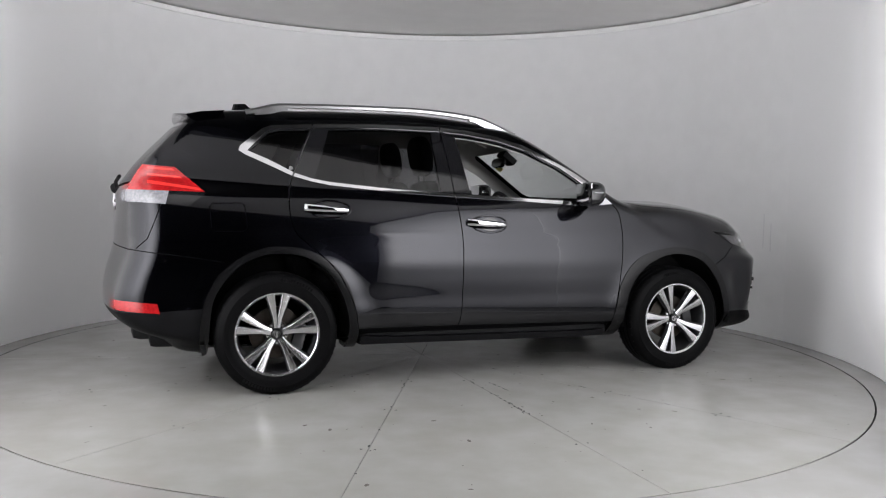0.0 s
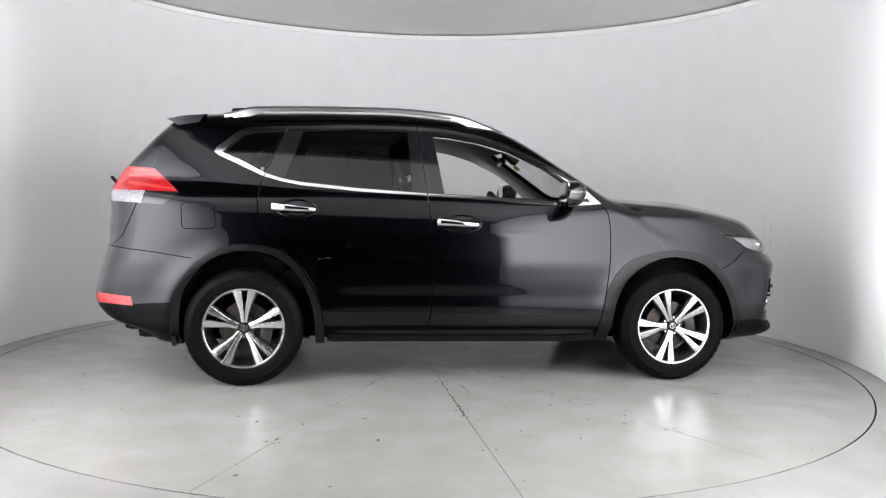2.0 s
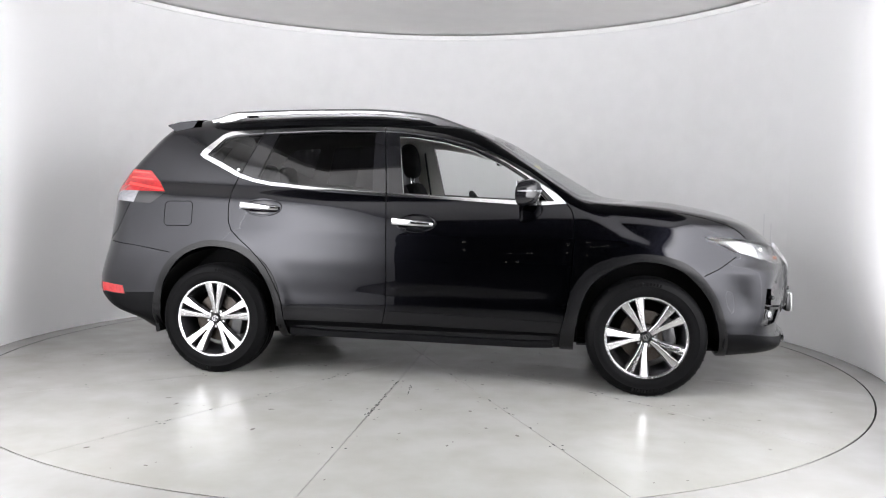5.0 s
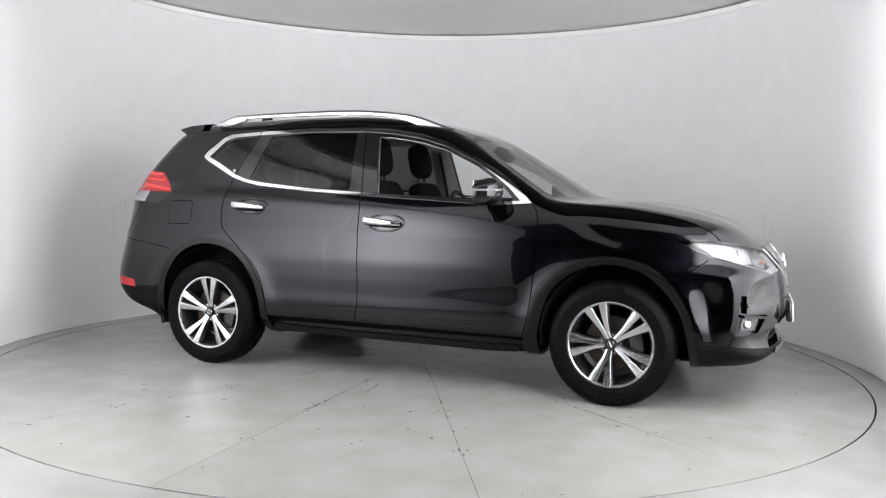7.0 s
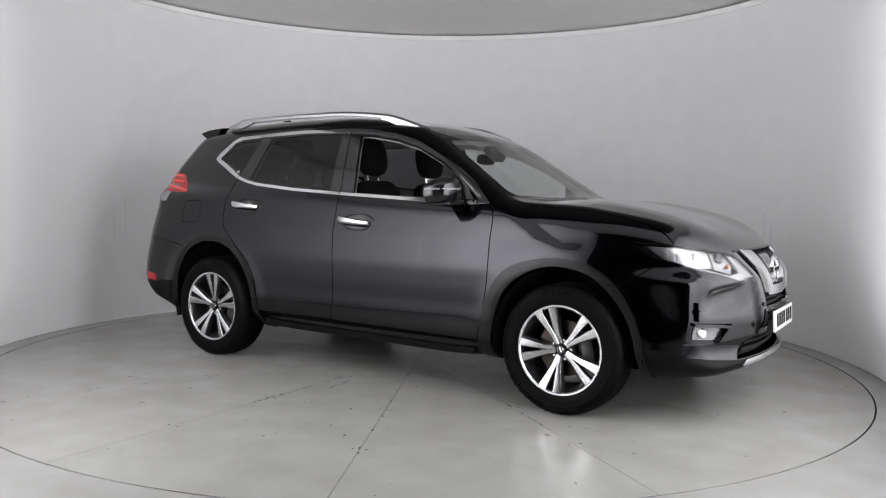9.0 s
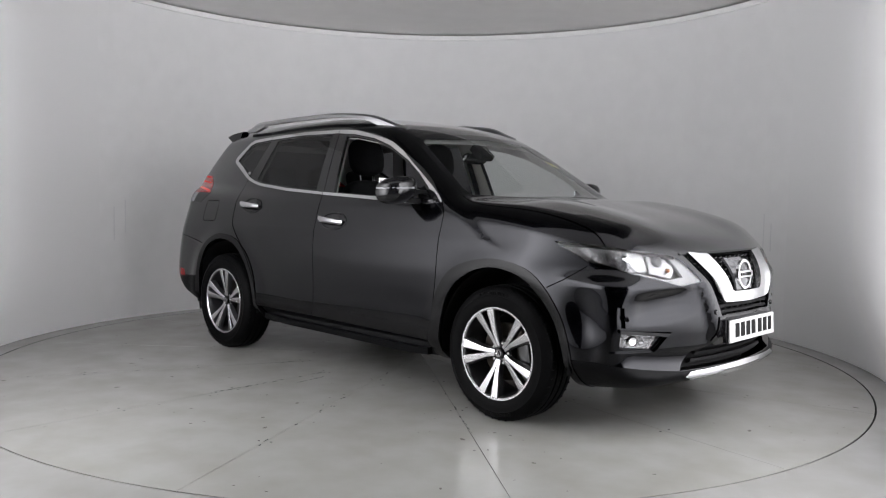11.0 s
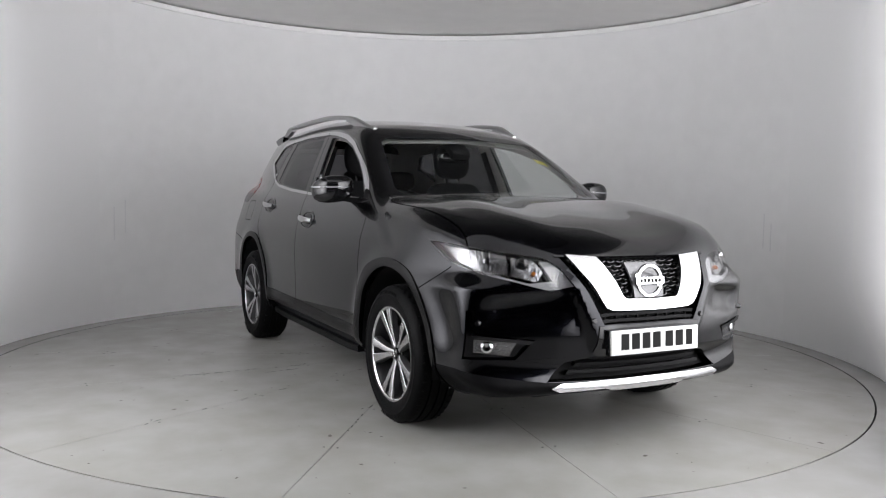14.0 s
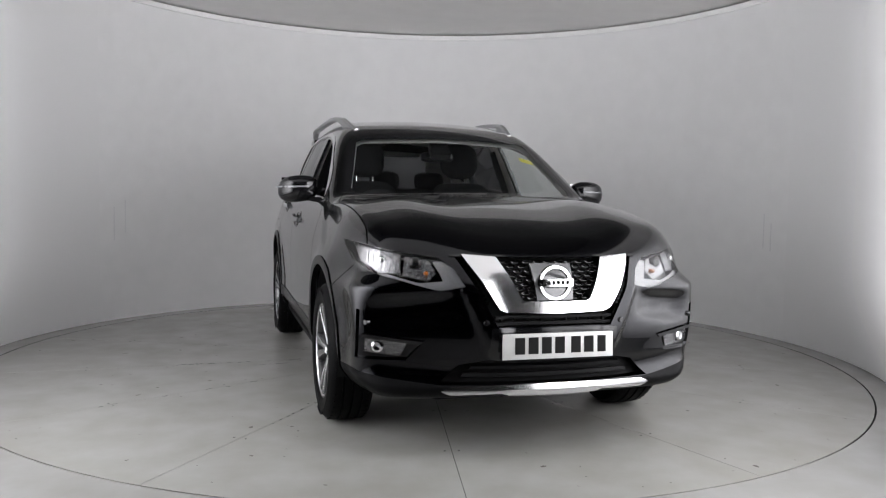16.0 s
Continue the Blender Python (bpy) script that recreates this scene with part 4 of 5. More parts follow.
        if s > 0:
            panel("front_window", shell.grab(sided("front_window", s), 0.004), CLEAR, PANELS["front_door", s], "clear front door window")
    # lining: the inner face of the shell, grey above the belt and dark below
    ks = {shell.number(n) for n in ("body", "rear_door", "front_door", "pillar", "window_trim", "gap", "screen_edge", "fuel_flap", "door_moulding", "sill", "rear_bumper")}
    inner = [f for f in shell.bm.faces if f[shell.tag] in ks and -0.95 < f.calc_center_median().x < 2.6]
    belt = lambda f: f.calc_center_median().z > 1.14
    panel("headlining", shell.grab([f for f in inner if belt(f)], 0.035), LINING, CAR, "pale grey headlining and pillar trim", flip=True)
    panel("side_lining", shell.grab([f for f in inner if not belt(f)], 0.035), DOOR_CARD, CAR, "dark door and side trim", flip=True)
    for name, hole, d, sides in (("grille_backing", "grille_hole", 0.07, (0,)), ("low_grille_backing", "low_hole", 0.06, (0,)), ("fog_backing", "fog_hole", 0.024, (-1, 1))):
        for s in sides:
            co, no, polys = shell.grab([f for f in (sided(hole, s) if s else sided(hole, -1) + sided(hole, 1))])
            panel(name, (co - np.array((d, 0, 0)), no, polys), PAINT if s else MATT_BLACK, CAR, "inset black panel" if s else "black recess")
    for s in (-1, 1):
        co, no, polys = shell.grab(sided("headlamp", s))
        panel("headlamp_bowl", (co - no * 0.055, no, polys), GLOSS_BLACK, PANELS["headlamp", s], "dark headlamp housing")
    # closing sheet inside the front shell
    ks = {shell.number(n) for n in ("body", "bonnet", "front_bumper", "gap")}
    panel("inner_front", shell.grab([f for f in shell.bm.faces if f[shell.tag] in ks and f.calc_center_median().x > 2.3 and f.calc_center_median().z > 0.4], 0.028), MATT_BLACK, CAR, "black inner wing", flip=True)
    shell.bm.free()


build_body()


# ---- wheels ----
def build_wheel(parent_at, turn, name="wheel"):
    """Alloy wheel with five split spokes; its outer face looks along -y."""
    wheel = new(name)
    wheel.parent = CAR
    wheel.matrix_basis = Matrix.Translation((TURN_X, TURN_Y, 0)) @ parent_at @ Matrix.Rotation(radians(-turn), 4, "Y")
    tagged(wheel, "alloy wheel with five split machined spokes")
    out = lambda s: -s
    bm = bmesh.new()
    prof = [(0.228, 0.088), (0.236, 0.101), (0.246, 0.107), (0.262, 0.1135), (0.282, 0.1165), (0.300, 0.116), (0.304, 0.1175), (0.308, 0.115), (0.326, 0.108), (0.341, 0.096), (0.350, 0.082), (0.3535, 0.066), (0.3545, 0.052),
            (0.346, 0.050), (0.346, 0.043), (0.355, 0.041), (0.3555, 0.006), (0.347, 0.004), (0.347, -0.004), (0.3555, -0.006), (0.355, -0.041), (0.346, -0.043), (0.346, -0.050), (0.3545, -0.052), (0.350, -0.082),
            (0.335, -0.104), (0.300, -0.115), (0.262, -0.112), (0.236, -0.100), (0.228, -0.088)]
    lathe(bm, [(r, out(s)) for r, s in prof], 96)
    # shoulder tread blocks: sipes cut as low steps round both shoulders
    for k in range(0, 96, 2):
        a = 2 * math.pi * (k + 0.5) / 96
        for s in (0.074, -0.074):
            box(bm, 0.0085, 0.030, 0.006, Matrix.Rotation(-a, 4, "Y") @ Matrix.Translation((0, s, 0.3492)), 0.0015, 1)
    # raised lettering bars on the sidewall
    for base in (math.pi * 0.30, math.pi * 1.30):
        for i in range(11):
            a = base + i * 0.058
            box(bm, 0.011, 0.003, 0.022, Matrix.Rotation(-a, 4, "Y") @ Matrix.Translation((0, -0.1158, 0.316)) @ Matrix.Rotation(radians(12), 4, "X"), 0.001, 1)
    part("tyre", bm, RUBBER, wheel, "worn black road tyre")
    bm = bmesh.new()
    lathe(bm, [(r, out(s)) for r, s in [(0.2285, 0.100), (0.2335, 0.1055), (0.2425, 0.1065), (0.2455, 0.103), (0.243, 0.094), (0.232, 0.086)]], 96)
    part("rim_lip", bm, MACHINED, wheel, "bright machined rim lip")
    bm = bmesh.new()
    lathe(bm, [(r, out(s)) for r, s in [(0.2285, 0.101), (0.223, 0.090), (0.219, 0.060), (0.214, 0.02), (0.206, -0.08), (0.230, -0.105)]], 72)
    part("rim_barrel", bm, WHEEL_DARK, wheel, "dark painted wheel barrel")
    for k in range(5):
        for arm in (-1, 1):
            bm = bmesh.new()
            rows = []
            for r, off, w, skirt, s in ((0.034, 0.0088, 0.0165, 0.003, 0.076), (0.085, 0.0122, 0.0215, 0.006, 0.084), (0.135, 0.0225, 0.0290, 0.009, 0.092), (0.190, 0.0350, 0.0385, 0.013, 0.099), (0.2315, 0.0445, 0.0465, 0.016, 0.1035)):
                c = arm * off
                inner, outer = c - arm * w / 2, c + arm * w / 2
                rows.append([bm.verts.new((r, -s, inner)), bm.verts.new((r, -s, outer)), bm.verts.new((r, -s + 0.006, outer + arm * skirt * 0.6)), bm.verts.new((r, -s + 0.034, outer + arm * skirt)), bm.verts.new((r, -s + 0.034, inner - arm * 0.002))])
            for p, q in zip(rows, rows[1:]):
                for i in range(5):
                    f = bm.faces.new((p[i], p[(i + 1) % 5], q[(i + 1) % 5], q[i]))
                    f.material_index = 0 if i == 0 else 1
            bm.faces.new(rows[0]).material_index = 1
            bm.faces.new(rows[-1]).material_index = 1
            bmesh.ops.recalc_face_normals(bm, faces=bm.faces)
            edge = [e for e in bm.edges if {f.material_index for f in e.link_faces} == {0, 1}]
            bmesh.ops.bevel(bm, geom=edge, offset=0.0012, segments=1, affect="EDGES")
            part("spoke", bm, (MACHINED, WHEEL_DARK), wheel, at=Matrix.Rotation(-radians(72 * k), 4, "Y"))
    bm = bmesh.new()
    lathe(bm, [(r, out(s)) for r, s in [(0.001, 0.060), (0.062, 0.058), (0.066, 0.050), (0.066, 0.02)]], 40)
    part("hub", bm, WHEEL_DARK, wheel, "dark hub face")
    bm = bmesh.new()
    lathe(bm, [(r, out(s)) for r, s in [(0.001, 0.0845), (0.024, 0.084), (0.0275, 0.081), (0.0285, 0.06)]], 36)
    cap = part("hub_cap", bm, GLOSS_BLACK, wheel, "gloss black hub cap")
    bm = bmesh.new()
    lathe(bm, [(r, out(s)) for r, s in [(0.0135, 0.0845), (0.0150, 0.0870), (0.0178, 0.0870), (0.0192, 0.0842)]], 32)
    box(bm, 0.034, 0.003, 0.006, Matrix.Translation((0, -0.0865, 0)), 0.001, 1)
    part("hub_emblem", bm, CHROME, cap, "plain chrome ring and bar")
    for k in range(5):
        bm = bmesh.new()
        lathe(bm, [(r, out(s)) for r, s in [(0.001, 0.070), (0.0075, 0.070), (0.0095, 0.067), (0.0105, 0.050)]], 6)
        a = radians(72 * k + 36)
        part("wheel_nut", bm, CHROME, wheel, at=Matrix.Translation((0.054 * math.cos(a), 0, 0.054 * math.sin(a))))
    bm = bmesh.new()
    lathe(bm, [(r, out(s)) for r, s in [(0.07, 0.035), (0.075, 0.020), (0.152, 0.018), (0.152, -0.006), (0.075, -0.008)]], 48)
    part("brake_disc", bm, STEEL, wheel, "worn steel brake disc")
    bm = bmesh.new()
    box(bm, 0.07, 0.09, 0.15, Matrix.Rotation(-radians(turn * -1 + 12), 4, "Y") @ Matrix.Translation((0.135, 0.0, 0)), 0.012)
    part("brake_caliper", bm, WHEEL_DARK, wheel, "dark brake caliper")
    return wheel


def copy_wheel(wheel, m):
    made = copy_thing(wheel, Matrix.Translation((TURN_X, TURN_Y, 0)) @ m)
    made.parent = CAR
    return made


AXLE = 0.790
front_right = build_wheel(pose(2.705, -AXLE, 0.3505), 113)
copy_wheel(front_right, pose(0, -AXLE, 0.3505) @ Matrix.Rotation(-radians(89), 4, "Y"))
copy_wheel(front_right, pose(2.705, AXLE, 0.3505, rz=180) @ Matrix.Rotation(-radians(75), 4, "Y"))
copy_wheel(front_right, pose(0, AXLE, 0.3505, rz=180) @ Matrix.Rotation(-radians(100), 4, "Y"))

# wheel housings and the floor pan
for cx in (0.0, 2.705):
    for s in (-1, 1):
        bm = bmesh.new()
        n, rows = 28, []
        for i in range(n + 1):
            a = radians(-9 + (180 + 18) * i / n)
            x, z = cx + 0.02 + 0.425 * math.cos(a), 0.372 + 0.43 * math.sin(a)
            rows.append([bm.verts.new((x, s * y, z)) for y in (0.885, 0.80, 0.60, 0.50)])
        for p, q in zip(rows, rows[1:]):
            for i in range(3):
                bm.faces.new((p[i], p[i + 1], q[i + 1], q[i]))
        bm.faces.new([r[-1] for r in rows])
        part("wheel_housing", bm, MATT_BLACK, CAR, "black wheel arch liner")
bm = bmesh.new()
box(bm, 1.72, 1.64, 0.10, Matrix.Translation((1.35, 0, 0.30)), 0.03)
box(bm, 4.1, 1.0, 0.12, Matrix.Translation((1.35, 0, 0.29)), 0.04)
box(bm, 0.5, 0.9, 0.12, Matrix.Translation((-0.55, 0, 0.33)), 0.05)
part("floor_pan", bm, MATT_BLACK, CAR, "black underbody")
bm = bmesh.new()
sweep(bm, [(0.0, -0.70, 0.32), (0.0, 0.70, 0.32)], circle_section(0.045, 12))
part("rear_axle", bm, MATT_BLACK, CAR, "black rear axle beam")
for s in (-1, 1):
    bm = bmesh.new()
    sweep(bm, [(x, s * 0.80, z) for x, z in ((0.50, 0.295), (0.75, 0.283), (1.4, 0.278), (2.0, 0.273), (2.16, 0.28))], [(-0.05, -0.016), (0.05, -0.022), (0.055, 0.016), (-0.05, 0.03)])
    part("side_step", bm, CLADDING, CAR, "black plastic lower sill edge")
    bm = bmesh.new()
    vs = [(-0.425, 0.30), (-0.40, 0.30), (-0.390, 0.250), (-0.415, 0.24)]
    flap = [[bm.verts.new((x, -s * y, z)) for x, z in vs] for y in (-0.86, -0.70)]
    bm.faces.new(flap[0])
    bm.faces.new(flap[1])
    for i in range(4):
        bm.faces.new((flap[0][i], flap[0][(i + 1) % 4], flap[1][(i + 1) % 4], flap[1][i]))
    bmesh.ops.recalc_face_normals(bm, faces=bm.faces)
    part("mud_flap", bm, MATT_BLACK, CAR, "black rubber mud flap")


# ---- outer fittings of the car ----
def oval_body(sx, sy, sz, n=24, m=14, power=2.6):
    """A closed rounded body between an ellipsoid and a box."""
    bm = bmesh.new()
    f = lambda c: math.copysign(abs(c) ** (2 / power), c)
    rows = []
    for j in range(1, m):
        b = math.pi * (j / m - 0.5)
        rows.append([bm.verts.new((sx * f(math.cos(b)) * f(math.cos(2 * math.pi * i / n)), sy * f(math.cos(b)) * f(math.sin(2 * math.pi * i / n)), sz * f(math.sin(b)))) for i in range(n)])
    for p, q in zip(rows, rows[1:]):
        for i in range(n):
            bm.faces.new((p[i], p[(i + 1) % n], q[(i + 1) % n], q[i]))
    lo, hi = bm.verts.new((0, 0, -sz)), bm.verts.new((0, 0, sz))
    for i in range(n):
        bm.faces.new((lo, rows[0][(i + 1) % n], rows[0][i]))
        bm.faces.new((hi, rows[-1][i], rows[-1][(i + 1) % n]))
    return bm


def door_mirror(s):
    at = pose(1.985, s * 0.945, 1.200)
    bm = oval_body(0.088, 0.118, 0.078)
    for v in bm.verts:
        if v.co.x < -0.02:
            v.co.x = -0.02 + (v.co.x + 0.02) * 0.35     # flat rear face with the glass
        v.co.z -= 0.018 * (v.co.y * s / 0.118 + 1) * 0.5 - 0.012 * (v.co.x / 0.088)
        v.co.x -= 0.035 * max(0, v.co.y * s / 0.118) ** 2
    shell = part("door_mirror", bm, GLOSS_BLACK, CAR, "gloss black door mirror", at=at)
    bm = bmesh.new()
    pts = []
    for i in range(15):
        a = radians(-55 + 150 * i / 14)
        pts.append((0.090 * math.cos(a) - 0.035 * max(0, math.sin(a)) ** 2, s * 0.121 * math.sin(a), 0.004 - 0.004 * math.sin(a)))
    sweep(bm, pts, [(-0.003, -0.005), (0.003, -0.005), (0.003, 0.005), (-0.003, 0.005)])
    part("indicator_strip", bm, WHITE_LENS, shell, "thin clear indicator strip")
    bm = bmesh.new()
    box(bm, 0.006, 0.19, 0.115, Matrix.Translation((-0.048, 0, 0.0)), 0.003)
    part("mirror_glass", bm, CHROME, shell, "silvered mirror glass")
    bm = bmesh.new()
    sweep(bm, [(0.03, -s * 0.150, -0.075), (0.02, -s * 0.10, -0.072), (0.0, -s * 0.05, -0.060)], [(-0.035, -0.014), (0.035, -0.014), (0.035, 0.016), (-0.035, 0.016)])
    part("mirror_foot", bm, CLADDING, shell, "black plastic mirror foot")


def roof_rail(s):
    bm = bmesh.new()
    def height(x):
        return float(roof_line(x)) - 0.1 * 0.31 - 0.012
    n, path, sizes = 36, [], []
    for i in range(n + 1):
        x = -0.15 + 1.77 * i / n
        lift = min(1.0, (x + 0.15) / 0.20, (1.62 - x) / 0.30)
        lift = lift * lift * (3 - 2 * lift)
        path.append((x, s * (0.585 - 0.05 * max(0, (x - 1.1) / 0.5) ** 2 - 0.03 * max(0, (0.0 - x) / 0.3)), height(x) + 0.036 * lift))
        sizes.append((0.75 + 0.25 * lift, 1.0))
    sweep(bm, path, [(-0.022, -0.013), (0.020, -0.013), (0.024, 0.002), (0.014, 0.015), (-0.012, 0.016), (-0.022, 0.006)], scale=lambda t: sizes[round(t * n)])
    rail = part("roof_rail", bm, SATIN, CAR, "satin silver roof rail")
    for x0, x1 in ((-0.11, 0.13), (1.27, 1.58)):
        bm = bmesh.new()
        pts = [p for p in path if x0 - 1e-6 <= p[0] <= x1 + 1e-6]
        sweep(bm, [(x, y - s * 0.001, z) for x, y, z in pts], [(-0.017, -0.040), (0.017, -0.040), (0.017, -0.004), (-0.017, -0.004)], scale=lambda t: (1, 0.35 + 0.65 * math.sin(math.pi * min(max(t, 0.12), 0.88))))
        part("rail_foot", bm, SATIN, rail)


def door_handle(door, s, x0, x1, z0, z1):
    """A bright bar over a dark oval that paints the shade of the door's bowl, with a bright ring round the bowl."""
    mx, mz = (x0 + x1) / 2 + 0.035, (z0 + z1) / 2 - 0.004
    view, far = SIDE, s
    # the bowl's shade: a gloss black oval just proud of the flat skin
    hole = [(mx - 0.010 + 0.066 * math.cos(2 * math.pi * i / 28), mz - 0.002 + 0.043 * math.sin(2 * math.pi * i / 28)) for i in range(28)]
    part("handle_hollow_shade", conform(hole, view, 0.0022, 0.004, 0.02, far), GLOSS_BLACK, door, "dark oval laid on the door as shade of the handle hollow")
    rim = skin_at([(mx - 0.012 + 0.122 * math.cos(2 * math.pi * i / 40), s * 3.0, mz + 0.052 * math.sin(2 * math.pi * i / 40)) for i in range(40)], (0, -s, 0))
    bm = bmesh.new()
    rings = []
    for i, p in enumerate(rim):
        a = 2 * math.pi * i / 40
        radial = Vector((math.cos(a), 0, math.sin(a)))
        rings.append([bm.verts.new(Vector(p) + radial * 0.006 * math.cos(b) + Vector((0, s, 0)) * 0.0045 * math.sin(b)) for b in [math.pi * (k / 4) for k in range(5)]])
    for p, q in zip(rings, rings[1:] + rings[:1]):
        for k in range(4):
            bm.faces.new((p[k], p[k + 1], q[k + 1], q[k]))
    bmesh.ops.recalc_face_normals(bm, faces=bm.faces)
    part("bowl_rim", bm, PAINT, door, "raised painted rim of the bowl")
    q = skin_at([(x0 + (x1 - x0) * t, s * 3.0, z0 + (z1 - z0) * t) for t in (0, 0.12, 0.3, 0.5, 0.7, 0.88, 1)], (0, -s, 0))
    lift = (0.012, 0.026, 0.033, 0.035, 0.033, 0.026, 0.010)
    bm = bmesh.new()
    sweep(bm, [(p[0], p[1] + s * l, p[2]) for p, l in zip(q, lift)], [(0.011 * c, 0.0205 * d) for c, d in circle_section(1.0, 12)], scale=lambda t: (1, 1.12 - 0.35 * t))
    part("door_handle", bm, CHROME, door, "chrome door handle")


for s in (-1, 1):
    door_mirror(s)
    roof_rail(s)
    door_handle(PANELS["rear_door", s], s, 0.162, 0.412, 1.083, 1.068)
    door_handle(PANELS["front_door", s], s, 1.165, 1.412, 1.004, 0.988)

# small round badge on the quarter windows, roof aerial, spoiler
bm = bmesh.new()
lip = []
for i in range(25):
    y = -0.56 + 1.12 * i / 24
    edge = 1 - (abs(y) / 0.56) ** 4
    drop, tip = 0.10 * y * y, -0.555 * (0.88 + 0.12 * edge)
    lip.append([bm.verts.new(v) for v in ((-0.27, y, float(roof_line(-0.27)) - drop + 0.003), (-0.40, y, float(roof_line(-0.40)) - drop + 0.006), (tip, y, 1.646 - drop),
                                          (tip + 0.004, y, 1.637 - drop), (-0.43, y, 1.604 - drop), (-0.35, y, 1.566 - drop))])
for p, q in zip(lip, lip[1:]):
    for i in range(6):
        bm.faces.new((p[i], p[(i + 1) % 6], q[(i + 1) % 6], q[i]))
bm.faces.new(lip[0])
bm.faces.new(lip[-1])
bmesh.ops.recalc_face_normals(bm, faces=bm.faces)
spoiler = part("spoiler", bm, PAINT, CAR, "black metallic roof spoiler")
bm = bmesh.new()
fin = [[bm.verts.new((x + dx * k, y * (1 - 0.7 * k), 1.688 + 0.062 * k - 0.05 * max(0, -x - 0.05))) for x, y, dx in ((-0.17, 0.0, 0.02), (-0.155, 0.022, 0.015), (-0.06, 0.026, -0.02), (0.0, 0.0, -0.075), (-0.06, -0.026, -0.02), (-0.155, -0.022, 0.015))] for k in (0, 0.55, 1.0)]
for p, q in zip(fin, fin[1:]):
    for i in range(6):
        bm.faces.new((p[i], p[(i + 1) % 6], q[(i + 1) % 6], q[i]))
bm.faces.new(fin[-1])
part("aerial_fin", bm, GLOSS_BLACK, CAR, "black shark fin aerial", at=pose(-0.02, 0, 0))
for s in (-1, 1):
    p = skin_at([(0.095, s * 3, 1.312)], (0, -s, 0))[0]
    bm = bmesh.new()
    lathe(bm, [(0.001, 0.003 * s), (0.010, 0.003 * s), (0.0115, 0.0), (0.0115, -0.006 * s)], 20)
    part("pillar_emblem", bm, SATIN, CAR, "small round silver emblem", at=Matrix.Translation(Vector(p) + Vector((0, s * 0.004, 0))) @ Matrix.Rotation(s * radians(22), 4, "X"))
# bright guides inside the tail lamps
for s in (-1, 1):
    for loop in ([(-0.70, 1.205), (-0.41, 1.168), (-0.425, 1.182), (-0.70, 1.222)], [(-0.70, 1.300), (-0.57, 1.291), (-0.553, 1.279), (-0.70, 1.288)], [(-0.70, 1.262), (-0.53, 1.246), (-0.515, 1.235), (-0.70, 1.250)]):
        part("tail_lamp_guide", conform(loop, SIDE, 0.0035, 0.002, 0.03, s), RED_BRIGHT, PANELS["tail_lamp", s], "bright red light guide")
# tailgate emblem, number plate housing and wiper
bm = bmesh.new()
lathe(bm, [(0.044, -0.90), (0.050, -0.908), (0.060, -0.908), (0.066, -0.90)], 36, "x")
box(bm, 0.008, 0.15, 0.024, Matrix.Translation((-0.905, 0, 0)), 0.003)
part("tailgate_emblem", bm, CHROME, CAR, "plain chrome ring and bar", at=pose(0.0, 0, 1.10))
bm = bmesh.new()
sweep(bm, [(-0.885, -0.05, 1.175), (-0.885, -0.22, 1.215), (-0.855, -0.45, 1.245)], circle_section(0.011, 8))
sweep(bm, [(-0.90, -0.02, 1.17), (-0.90, -0.08, 1.185)], circle_section(0.024, 8))
part("rear_wiper", bm, MATT_BLACK, CAR, "black rear wiper")

# ---- nose ----
def front_piece(name, loop, out, thick, mat, parent=None, label="", res=0.02):
    return part(name, conform(loop, FRONT, out, thick, res, 1.0), mat, parent or CAR, label)


grille = front_piece("grille_frame", [(-0.452, 0.902), (0.452, 0.902), (0.452, 0.894), (-0.452, 0.894)], 0.004, 0.012, GLOSS_BLACK, label="gloss black grille edge")
V_OUT = [(-0.402, 0.897), (-0.283, 0.700), (-0.262, 0.672), (-0.228, 0.660), (0.0, 0.655), (0.228, 0.660), (0.262, 0.672), (0.283, 0.700), (0.402, 0.897)]
V_IN = [(0.252, 0.886), (0.163, 0.718), (0.145, 0.708), (0.0, 0.705), (-0.145, 0.708), (-0.163, 0.718), (-0.252, 0.886)]
front_piece("grille_chevron", V_OUT + V_IN, 0.016, 0.03, SOFT_CHROME, label="broad chrome chevron")
# the mesh inside the chevron: rows of flattened links
for side in (0, -1, 1):
    bm = bmesh.new()
    if side == 0:
        cells = [(y, z) for r in range(9) for y in np.arange(-0.26, 0.261, 0.052) + (0.026 if r % 2 else 0) for z in (0.722 + r * 0.019,) if abs(y) < 0.150 + (z - 0.70) * 0.62]
    else:
        cells = [(side * (0.300 + (z - 0.68) * 0.54 + k * 0.022), z) for z in np.arange(0.70, 0.885, 0.017) for k in (0, 1)]
    for y, z in cells:
        x = float(skin_at([(5, y, z)], (-1, 0, 0))[0][0]) - 0.018
        w = 0.021 if side == 0 else 0.009
        ring = [(y + w * 1.1 * c, z + 0.0082 * d) for c, d in ((-1, 0), (-0.5, 0.9), (0.5, 0.9), (1, 0), (0.5, -0.9), (-0.5, -0.9))]
        o = [bm.verts.new((x, a, b)) for a, b in ring]
        i_ = [bm.verts.new((x - 0.002, y + (a - y) * 0.68, z + (b - z) * 0.62)) for a, b in ring]
        k_ = [bm.verts.new((x - 0.02, y + (a - y) * 0.68, z + (b - z) * 0.62)) for a, b in ring]
        for n in range(6):
            m = (n + 1) % 6
            bm.faces.new((o[n], o[m], i_[m], i_[n]))
            bm.faces.new((i_[n], i_[m], k_[m], k_[n]))
    tagged(part("grille_mesh", bm, GLOSS_BLACK, CAR, "black honeycomb grille mesh", smooth=False), kind="stuff")
